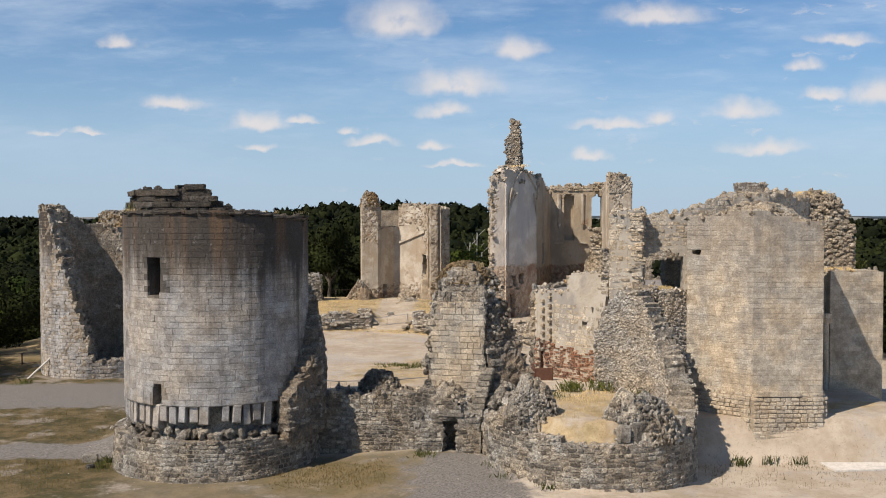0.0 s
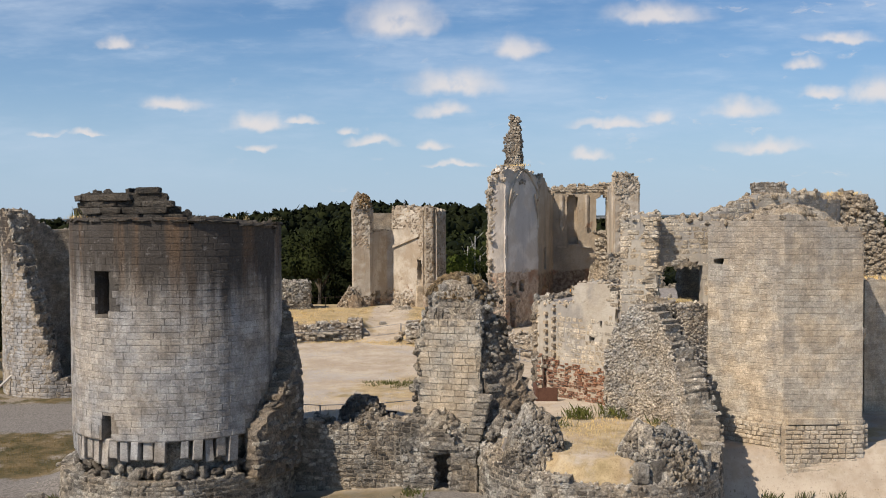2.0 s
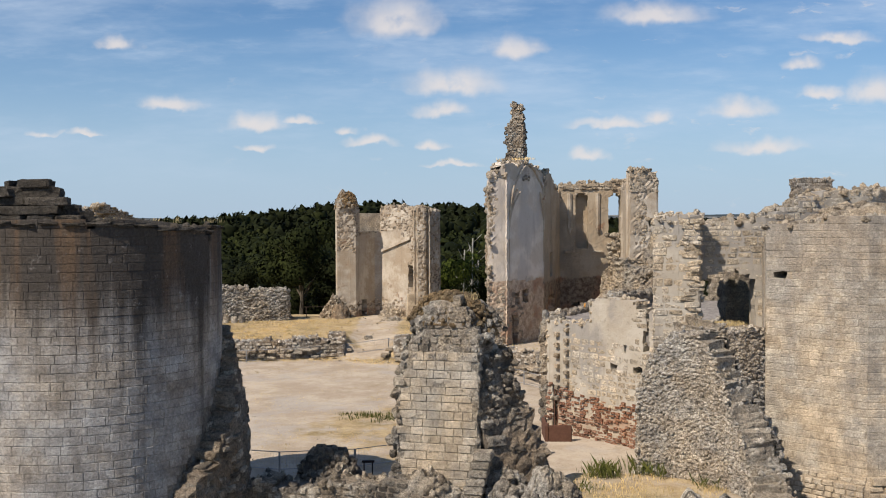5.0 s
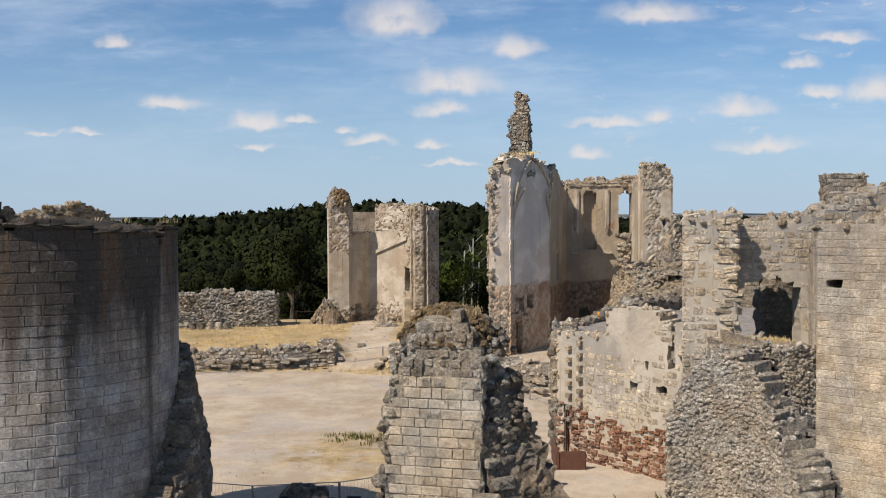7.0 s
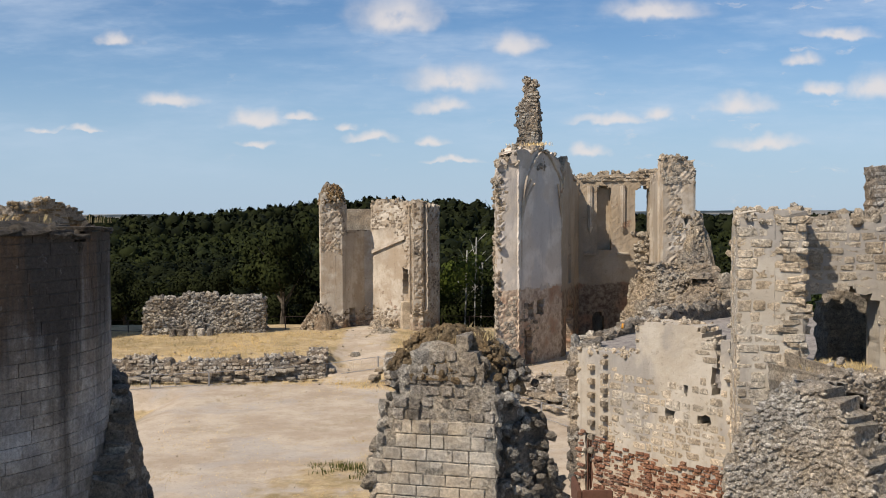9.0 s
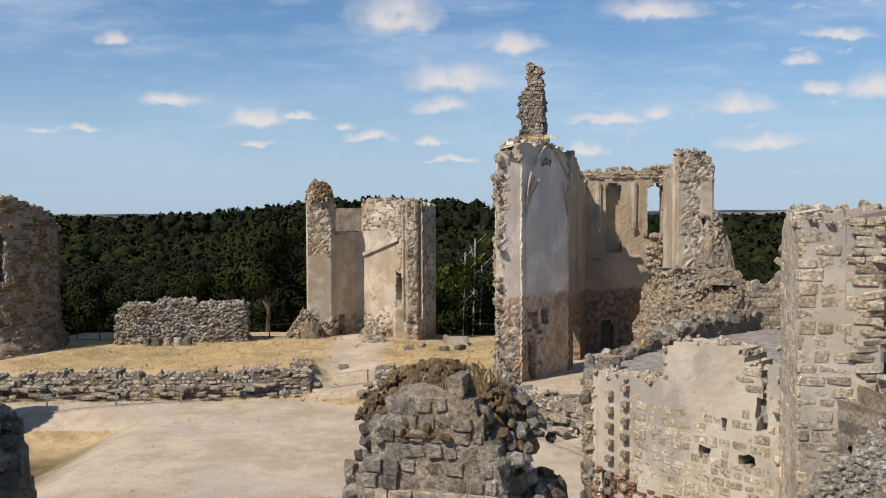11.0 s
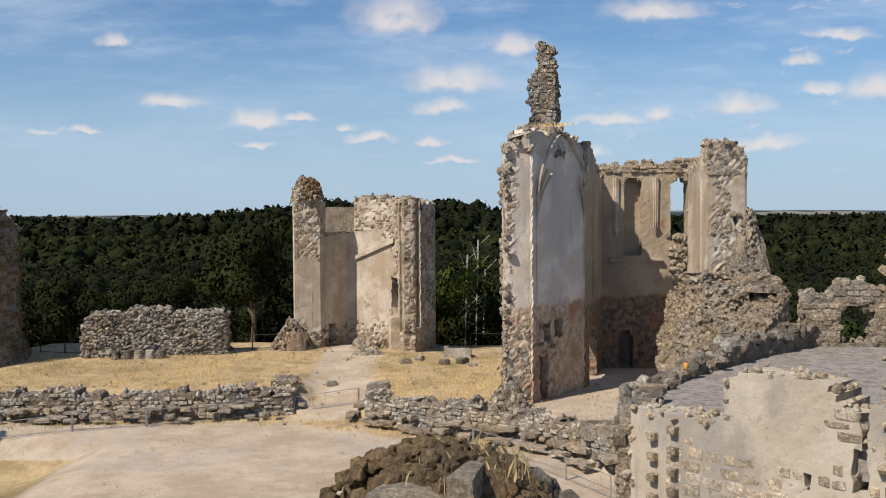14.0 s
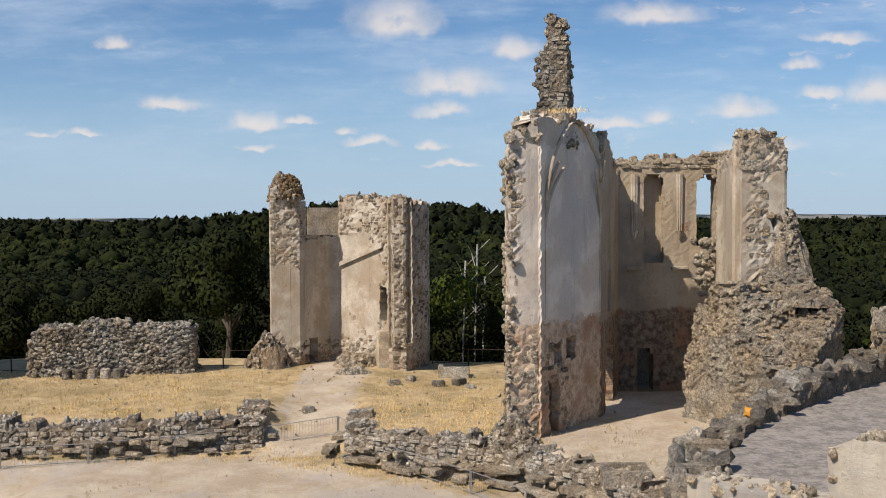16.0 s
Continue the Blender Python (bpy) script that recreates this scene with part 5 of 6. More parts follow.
    b, inn, rim, _ = make_wall(cp, s, zb, stop_, 1.3, [door_hole(2.6, 3.9, 8.0, 10.2, 0.2), door_hole(1.5, 5.0, 1, 6.4, 0.3)], 0.28, 0.015, M_OCHRE, "side_wall", edge=0.07)
    lay(crumbs(s, [r for r in rim if r[1] > 14], 1.3, (0.25, 0.5), 0.9), M_PALE, cp, "lump")
    w = Line((11.6, 116.2), (18.2, 116.2))
    wtop = lambda u: 16.75 + 0.15 * wave(u, 83, 1.5) + 0.25 * smooth(u, 4.5, 6)
    wins = [door_hole(1.5, 2.85, 10.3, 15.9, 0.67), door_hole(4.85, 6.05, 11.4, 15.8, 0.6), door_hole(1.15, 2.1, 1, 5.2, 0.47), door_hole(4.9, 5.85, 6.0, 7.5)]
    b, inn, rim, _ = make_wall(cp, w, zb, wtop, 1.4, wins, 0.2, 0.012, M_OCHRE, "window_wall", edge=0.025)
    # what closes the first window and the doorway behind
    box_part("blind_window", cp, M_OCHRE, 12.9, 14.6, 117.0, 117.4, 10.0, 16.2, 0.0)
    box_part("window_fill", cp, M_CORE, 16.3, 17.8, 116.7, 117.3, 8.8, 11.9, 0.08)
    box_part("door_back", cp, M_CORE, 12.4, 14.2, 118.2, 118.6, 1.5, 6.0, 0.0)
    lay(crumbs(w, [r for r in rim if r[1] > 15.7], 1.4, (0.2, 0.42), 1.0), M_PALE, cp, "lump")
    lay(courses(w, 16.1, 16.9, inn, (0.2, 0.3), (0.4, 0.8), (0.02, 0.2), 0.4, "worn", 0.03, tilt=0.1), M_PALE, cp, "worn", lambda p: True)
    out = []
    for _ in range(90):
        out.append((turned((RNG.normal(17.0, 0.35), 116.15 + RNG.uniform(-0.1, 0.3), RNG.uniform(8.4, 11.8)), 0.42, 0.34, 0.3), int(RNG.integers(0, 6))))
    lay(out, M_PALE, cp, "big", lambda p: True)
    for x in (12.6, 15.35, 17.85):
        bm = bmesh.new()
        for k, dx in enumerate((-0.12, 0.0, 0.12)):
            for z0, z1, r0, r1 in ((12.3, 14.0, 0.05, 0.08), (14.0, 15.8, 0.08, 0.11)):
                bmesh.ops.create_cone(bm, cap_ends=True, segments=8, radius1=r0, radius2=r1, depth=z1 - z0,
                                      matrix=Matrix.Translation((x + dx, 116.1 - 0.05 * (k == 1), (z0 + z1) / 2)))
        bmesh.ops.create_cone(bm, cap_ends=True, segments=8, radius1=0.05, radius2=0.26, depth=0.5, matrix=Matrix.Translation((x, 116.08, 12.1)))
        part("vault_rib", bm, M_CREAM, cp)
        if x < 17:
            box_part("ledge", cp, M_CREAM, x - 0.5, x + 0.5, 115.85, 116.25, 10.0, 10.18, 0.04)
    # the right-hand pier and its shattered buttress
    d = Line((17.55, 116.0), (17.55, 110.8), (20.25, 111.2), (20.6, 115.5))
    dtop = lambda u: steps(u, (0, 16.4), (3.6, 16.8), (4.3, 17.7), (6.8, 17.9), (7.6, 17.5), (8.0, 16.6), (12, 16.0)) + 0.15 * wave(u, 85, 1.4)
    b, inn, rim, _ = make_wall(cp, d, zb, dtop, 1.2, [door_hole(7.0, 7.35, 12.2, 13.4)], 0.25, 0.03, M_CREAM, "pier", edge=0.14, face_jit=lambda u, z: 0.06 if 5.7 + 0.3 * wave(z, 86, 1.5) < u < 6.9 + 0.5 * wave(z, 84, 1.2) or z > 16 else 0.006)
    lay(courses(d, zb, 18, inn, (0.2, 0.34), (0.22, 0.5), (-0.06, 0.09), 0.3, "worn", 0.01, where=lambda u, z: 5.7 + 0.3 * wave(z, 86, 1.5) < u < 6.9 + 0.5 * wave(z, 84, 1.2) or (u > 5.2 and z > 15.8), tilt=0.22), M_PALE, cp, "worn", lambda p: True)
    lay(crumbs(d, rim, 1.2, (0.25, 0.5), 1.0), M_PALE, cp, "lump")
    make_wall(cp, Line((18.4, 112.0), (19.6, 112.1)), zb, lambda u: 17.2, 3.0, (), 0.5, 0.05, M_CORE, "pier_core")
    lay(heap(20.35, 111.6, 10.6, 0.75, 0.8, 3.0, 220, (0.16, 0.36), 0, 4), M_PALE, cp, "lump")
    mound("shoulder", 20.35, 111.6, 10.3, 0.7, 0.75, 3.1, M_CORE, cp, 10, 0, 0.25, 4)
    mound("shoulder", 20.2, 111.6, 5.2, 2.35, 1.7, 7.8, M_PALE, cp, 26, 0, 0.22, 1.6)
    lay(heap(20.2, 111.6, 5.2, 2.38, 1.72, 7.8, 520, (0.10, 0.32), 0, 1.6), M_PALE, cp, "lump", lambda p: True)
    m = Line((13.9, 108.2), (15.6, 104.2), (17.4, 99.9), (20.6, 104.0), (21.0, 111.4))
    mtop = lambda u: steps(u, (0, 5.7), (1.2, 6.5), (3.5, 7.0), (6.5, 6.6), (9, 6.0), (10.5, 7.0), (14, 8.8), (21, 10)) + 0.25 * wave(u, 87, 1.0)
    b, inn, rim, _ = make_wall(cp, m, zb, mtop, 2.2, (), 0.2, 0.05, M_PALE, "buttress", edge=0.14, face_jit=lambda u, z: 0.015 if z < 4.4 + 0.5 * wave(u, 88, 0.8) else 0.13)
    lay(courses(m, zb, 5.2, inn, (0.28, 0.36), (0.4, 0.9), (0.0, 0.04), 0.2, "worn", 0.015, where=lambda u, z: z < 4.4 + 0.5 * wave(u, 88, 0.8)), M_PALE, cp, "worn", lambda p: True)
    lay(courses(m, 4.2, 11, inn, (0.16, 0.3), (0.25, 0.65), (-0.16, 0.06), 0.5, "worn", 0.01, where=lambda u, z: z > 4.4 + 0.5 * wave(u, 88, 0.8) and RNG.random() < 0.75, tilt=0.12), M_PALE, cp, "worn", lambda p: p[1] < 106)
    lay(crumbs(m, rim, 2.0, (0.18, 0.42), 1.0), M_CORE, cp, "lump")
    tc = Line((14.9, 110.2), (15.3, 107.6), (17.6, 104.6), (20.2, 105.6), (20.8, 111))
    ttop = lambda u: steps(u, (0, 7.8), (1.2, 8.4), (2.4, 9.7), (4.0, 9.4), (6.3, 8.4), (8.0, 7.8), (9.4, 7.4), (14, 9)) + 0.3 * wave(u, 89, 1.1)
    b, inn, rim, _ = make_wall(cp, tc, zb, ttop, 2.6, (), 0.2, 0.10, M_PALE, "torn_core", edge=0.15, batter=lambda z: 0.5 * smooth(9 - z, 0, 5), face_jit=lambda u, z: 0.15)
    lay(courses(tc, 4.0, 11, inn, (0.16, 0.3), (0.25, 0.7), (-0.2, 0.06), 0.5, "worn", 0.03, lambda z: 0.5 * smooth(9 - z, 0, 5), tilt=0.18), M_PALE, cp, "worn", lambda p: p[1] < 108)
    lay(cobbles(tc, 5.2, 10.8, inn, 420, (0.14, 0.3), 0.0, 0.25, 0.12), M_PALE, cp, "lump")
    lay(crumbs(tc, rim, 2.4, (0.18, 0.38), 0.9), M_PALE, cp, "lump")


chapel()

# ---- the far tower seen from inside ----


def far_tower():
    ft = thing("tower_ruin", "far tower ruin with cream plaster and broken rubble edges", "tower")
    zb = 1.6
    f = Line((-11.3, 126.5), (-11.15, 124.3), (-9.2, 124.8), (-7.4, 127.3), (-6.7, 127.3), (-3.0, 124.4), (-2.5, 122.6), (-1.7, 122.7), (-0.35, 126.0), (-0.3, 130))

    def top(u):
        return steps(u, (0, 15.1), (2.2, 15.3), (3.6, 15.3), (4.2, 14.9), (4.6, 14.2), (7.2, 14.2), (7.4, 14.7), (9.5, 14.75), (12.0, 14.6), (14.0, 14.5), (17, 14.3), (23, 14)) + 0.12 * wave(u, 91, 1.3)

    holes = [door_hole(4.95, 8.0, 11.9, 20.0), door_hole(5.0, 5.95, 1, 4.75), door_hole(11.95, 12.5, 6.1, 8.4), door_hole(14.3, 15.4, 1, 4.6, 0.5)]
    rough = lambda u, z: (u < 4.2 + 0.3 * wave(z, 93, 1) and z > 9.6 + 0.8 * wave(u, 94, 0.9)) or z > 11.6 + 0.35 * (u - 5) * (5 < u < 11) * 0.3 + 0.3 * wave(u, 95, 0.9) or u > 12.1 + 0.3 * wave(z, 96, 1.2) or z < 4.6 + 0.4 * wave(u, 97, 1)
    b, inn, rim, _ = make_wall(ft, f, zb, top, 1.3, holes, 0.22, 0.015, M_CREAM, "wall", edge=0.06, face_jit=lambda u, z: 0.05 if rough(u, z) else 0.005)
    lay(courses(f, zb, 16.4, inn, (0.12, 0.26), (0.16, 0.46), (-0.045, 0.05), 0.26, "worn", 0.005, where=rough, tilt=0.2), M_TAN, ft, "worn", lambda p: p[2] > 9)
    lay(crumbs(f, [r for r in rim if r[1] > 14], 1.3, (0.16, 0.36), 0.9), M_PALE, ft, "lump")
    bm = bmesh.new()
    p0, p1 = f.at(8.15)[0], f.at(12.3)[0]
    n = f.at(10)[2]
    for q, z in ((p0, 9.75), (p1, 11.15)):
        for dz in (0, 0.32):
            for o in (-0.05, 0.22):
                bm.verts.new((q[0] + n[0] * o, q[1] + n[1] * o, z + dz))
    bmesh.ops.convex_hull(bm, input=bm.verts[:])
    part("roof_crease", bm, M_CREAM, ft, "cream stone weathering strip")
    box_part("window_back", ft, M_CORE, -9.4, -5.6, 129.4, 130.0, 11.0, 14.0, 0.05)
    box_part("jamb_block", ft, M_GATE, -3.75, -2.75, 123.6, 124.6, 2.0, 5.4, 0.05, 0.3)
    # unseen slab, added to keep daylight from above out of the doorway
    box_part("room_ceiling", ft, M_CORE, -9.6, -1.0, 127.4, 130.0, 5.0, 5.4, 0.05)
    box_part("room_back", ft, M_CORE, -9.5, -1.0, 130.0, 130.6, 1.5, 11, 0.05)
    mound("cap", -10.2, 125.3, 14.6, 1.05, 0.95, 1.55, M_CORE, ft, 12, 0, 0.3, 4)
    lay(heap(-10.2, 125.3, 14.6, 1.2, 1.05, 1.65, 300, (0.12, 0.32), 0, 4), M_DEEP, ft, "lump", lambda p: True)
    lay(heap(-10.2, 125.3, 14.5, 1.25, 1.1, 1.3, 140, (0.14, 0.34), 0, 5), M_PALE, ft, "lump", lambda p: True)
    mound("spur", -11.4, 124.2, 1.9, 2.2, 1.5, 3.6, M_TAN, ft, 30, 0.1, 0.35, 1.2)
    lay(heap(-11.4, 124.2, 1.9, 2.3, 1.6, 3.6, 600, (0.08, 0.30), 0.1, 1.2), M_PALE, ft, "lump", lambda p: True)
    for cx, cy, rx, ry, hh in ((-5.3, 124.4, 1.5, 0.9, 1.3), (-5.2, 121.2, 1.3, 0.6, 0.7)):
        mound("ledge", cx, cy, 2.4, rx, ry, hh, M_CORE, ft, 12, 0.1, 0.1, 5)
        lay(heap(cx, cy, 2.4, rx, ry, hh, 260, (0.2, 0.42), 0.1, 5), M_PALE, ft, "lump", lambda p: True)


far_tower()


def long_wall():
    lw = thing("wall_remnant", "thick remnant of dark rubble wall at the terrace edge", "wall")
    ln = Line((-26.4, 120.0), (-15.9, 121.6))
    top = lambda u: steps(u, (0, 5.2), (0.6, 5.9), (4, 6.3), (7.2, 6.2), (10.4, 5.9)) + 0.08 * wave(u, 101, 1.2)
    b, inn, rim, _ = make_wall(lw, ln, 1.6, top, 1.8, (), 0.28, 0.08, M_CORE, "wall")
    lay(cobbles(ln, 1.8, 6.4, inn, 2600, (0.12, 0.34), 0.0, 0.4, 0.10), M_RUBBLE, lw, "lump", lambda p: True)
    lay(crumbs(ln, rim, 1.8, (0.25, 0.5), 1.0), M_RUBBLE, lw, "lump")
    for i, x in enumerate((-23.6, -22.8, -22.0, -21.2, -20.4)):
        st = thing("stone_drum", "worn round stone drum standing in dry grass", "stone", group="drums before the wall")
        bm = bmesh.new()
        bmesh.ops.create_cone(bm, cap_ends=True, segments=14, radius1=0.36, radius2=0.31, depth=0.75, matrix=Matrix.Translation((x, 119.4 + 0.12 * i, 3.1)))
        bmesh.ops.bevel(bm, geom=bm.edges[:], offset=0.04, segments=1, affect="EDGES")
        part("drum", bm, M_RUBBLE, st)


long_wall()


def low_walls():
    out = (("terrace_wall", ((-31, 106.2), (-21.6, 106.4), (-14.2, 106.5), (-8.6, 107.8), (-8.9, 112.0)), 1.5, 2.55, 111),
           ("terrace_wall", ((-4.1, 109.0), (-3.9, 105.6), (0.9, 102.2), (4.85, 100.2), (7.0, 97.6), (9.2, 93.4)), 1.3, 2.75, 113))
    for nm, pts, th, zt, seed in out:
        lw = thing(nm, "low ruined terrace wall of loose grey stones", "wall", group="low terrace walls")
        ln = Line(*pts)
        top = lambda u: zt + 0.3 * wave(u, seed, 0.6) + 0.12 * wave(u, seed + 1, 2.0)
        b, inn, rim, _ = make_wall(lw, ln, 0.3, top, th, (), 0.28, 0.1, M_CORE, "wall", edge=0.15)
        lay(courses(ln, 0.6, 3.2, inn, (0.14, 0.26), (0.25, 0.7), (-0.08, 0.14), 0.4, "worn", 0.02, tilt=0.22), M_GREY, lw, "worn", lambda p: True)
        lay(crumbs(ln, rim, th, (0.10, 0.30), 1.0), M_GREY, lw, "lump")
        for k in range(2):
            ledge = []
            for u in np.arange(0.4, ln.length, 0.75):
                p, t, n = ln.at(u)
                q = p + n * (0.45 + 0.5 * k + 0.15 * wave(u, seed + 5 + k, 0.5))
                if RNG.random() < 0.75:
                    sq = frame_at((q[0], q[1], 1.75 - 0.4 * k + RNG.uniform(-0.14, 0.1)), (*t, 0), (*n, 0), RNG.uniform(0.3, 1.2), RNG.uniform(0.4, 0.8), RNG.uniform(0.14, 0.3))
                    sq[:3, :3] = np.array(Euler((RNG.random(3) - 0.5) * (0.25, 0.25, 0.9)).to_matrix()) @ sq[:3, :3]
                    ledge.append((sq, int(RNG.integers(0, 8))))
            lay(ledge, M_PALE, lw, "worn", lambda p: True, name="step_stone")
    bx = thing("stone_trough", "low broken stone box beside the far tower", "trough")
    for x0, x1, y0, y1 in ((0.5, 2.6, 121.0, 121.4), (0.5, 0.9, 121.4, 122.6), (2.2, 2.6, 121.4, 122.6)):
        box_part("side", bx, M_RUBBLE, x0, x1, y0, y1, 2.3, 3.3 - 0.25 * (x0 > 2), 0.06)
    ci = thing("stone_cistern", "square stone cistern kerb in the dry grass", "cistern")
    for x0, x1, y0, y1 in ((7.7, 9.7, 95.2, 95.6), (7.7, 9.7, 96.6, 97.0), (7.7, 8.1, 95.6, 96.6), (9.3, 9.7, 95.6, 96.6)):
        box_part("kerb", ci, M_FREE, x0, x1, y0, y1, 2.2, 2.95, 0.06)


low_walls()


def corner_tower(c, r, zb, top, nm, label, seed, a0=-180, a1=180, holes=(), single=None, rough=False):
    ct = thing(nm, label, "tower")
    arc = Arc(c, r, a0, a1)
    b, inn, rim, _ = make_wall(ct, arc, zb, lambda u: top(arc.theta(u)) + 0.25 * wave(u, seed, 0.9), 1.7, [lambda u, z, h=h: h(arc.theta(u), z) for h in holes], 0.35, 0.05, M_CORE, "wall", edge=0.14, batter=(lambda z: 1.3 * smooth(5.5 - z, 0, 5)) if rough else None)
    if rough:
        lay(courses(arc, zb, 15.5, inn, (0.18, 0.34), (0.25, 0.7), (-0.15, 0.22), 0.5, "worn", 0.02, lambda z: 1.3 * smooth(5.5 - z, 0, 5), where=lambda u, z: RNG.random() < 0.85, tilt=0.3), M_EARTH, ct, "worn", single)
    else:
        lay(courses(arc, zb, 15.5, inn, (0.26, 0.34), (0.4, 0.8), (0.0, 0.05), 0.2, "worn", 0.02), M_TOWER, ct, "worn", single)
    lay(courses(arc, zb, 15.5, inn, (0.26, 0.34), (0.4, 0.8), (0.0, 0.05), 0.2, "worn", 0.02, back=1.7), M_CORE, ct, "worn")
    lay(crumbs(arc, rim, 1.7, (0.28, 0.55), 0.9), M_RUBBLE, ct, "lump")


corner_tower((-31.9, 91.6), 5.5, -2.6, lambda a: steps(a, (-180, 12.0), (-140, 12.4), (-110, 13.6), (-42, 14.2), (-34, 13.4), (-26, 10.4), (-16, 8.0), (-6, 5.6), (2, 3.0), (9, 0.6), (80, 0.5), (130, 1.4), (155, 3.0), (166, 7.0), (175, 11.2), (180, 12.0)),
             "broken_tower", "broken shell of a round tower open on one side", 121, single=lambda p: p[1] < 90)
corner_tower((-36.4, 119.0), 5.4, -0.5, lambda a: steps(a, (-180, 13), (0, 14.0), (40, 14.7), (70, 14.2), (95, 13.0), (125, 11.5), (180, 12)),
             "ivy_tower", "tall ragged corner tower with an arched opening", 131, holes=(lambda a, z: 22 < a < 40 and 8.3 < z < 11.6,), single=lambda p: p[0] > -33, rough=True)

# ---- woods ----


def crown_mesh(seed, rad, hgt, leaves, size):
    """A crown of many small leaf sprays on a few boughs, uneven and with gaps."""
    r = np.random.default_rng(seed)
    blobs = [(r.normal(0, rad * 0.38, 3) * (1, 1, 0.8) + (0, 0, hgt * 0.6), rad * r.uniform(0.26, 0.5)) for _ in range(15)]
    vs, fs, ns = [], [], []
    for i in range(leaves):
        c, q = blobs[int(r.integers(0, len(blobs)))]
        d = r.normal(0, 1, 3)
        d /= np.linalg.norm(d)
        d[2] = d[2] * 0.8 + 0.15
        p = c + d * q * r.uniform(0.75, 1.05)
        s = size * r.uniform(0.6, 1.3)
        a = np.cross(d, r.normal(0, 1, 3))
        a /= np.linalg.norm(a) + 1e-6
        b = np.cross(d, a) * 0.8 + d * r.normal(0, 0.35)
        k = len(vs)
        vs += [p - a * s, p - b * s * 0.7, p + a * s, p + b * s * 0.7]
        nn = d + 0.35 * (p - (0, 0, hgt * 0.5)) / rad + r.normal(0, 0.2, 3)
        fs.append((k, k + 1, k + 2, k + 3) if np.dot(np.cross(a, b), nn) > 0 else (k + 3, k + 2, k + 1, k))
        ns += [nn / np.linalg.norm(nn)] * 4
    return np.array(vs), fs, np.array(ns)


def trunk_mesh(hgt, r0, limbs, seed, stem=True):
    r = np.random.default_rng(seed)
    bm = bmesh.new()

    def limb(a, b, ra, rb):
        rings = []
        for i in range(4):
            f = i / 3
            p = a.lerp(b, f) + Vector(r.normal(0, 0.05, 3)) * (1 if 0 < i < 3 else 0)
            q = ra + (rb - ra) * f
            rings.append([bm.verts.new((p.x + q * math.cos(k * 1.0472), p.y + q * math.sin(k * 1.0472), p.z)) for k in range(6)])
        for u, v in zip(rings, rings[1:]):
            for k in range(6):
                bm.faces.new((u[k], u[(k + 1) % 6], v[(k + 1) % 6], v[k]))

    if stem:
        limb(Vector((0, 0, -1)), Vector((0.2, 0.1, hgt)), r0, r0 * 0.45)
    for i in range(limbs):
        a = i * 2.4
        z = hgt * r.uniform(0.55, 1.0)
        limb(Vector((0.1, 0.05, z)), Vector((math.cos(a) * hgt * 0.4, math.sin(a) * hgt * 0.4, z + hgt * 0.5)), r0 * 0.4, r0 * 0.1)
    return bm


def tree_kinds():
    out = []
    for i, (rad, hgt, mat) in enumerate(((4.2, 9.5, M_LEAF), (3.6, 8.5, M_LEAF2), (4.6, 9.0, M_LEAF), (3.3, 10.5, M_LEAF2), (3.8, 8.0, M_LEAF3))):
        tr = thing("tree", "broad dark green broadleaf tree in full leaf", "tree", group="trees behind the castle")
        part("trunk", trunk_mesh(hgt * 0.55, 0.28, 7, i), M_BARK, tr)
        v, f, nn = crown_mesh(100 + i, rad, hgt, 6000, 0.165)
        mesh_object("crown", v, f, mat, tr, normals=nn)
        out.append(tr)
    return out


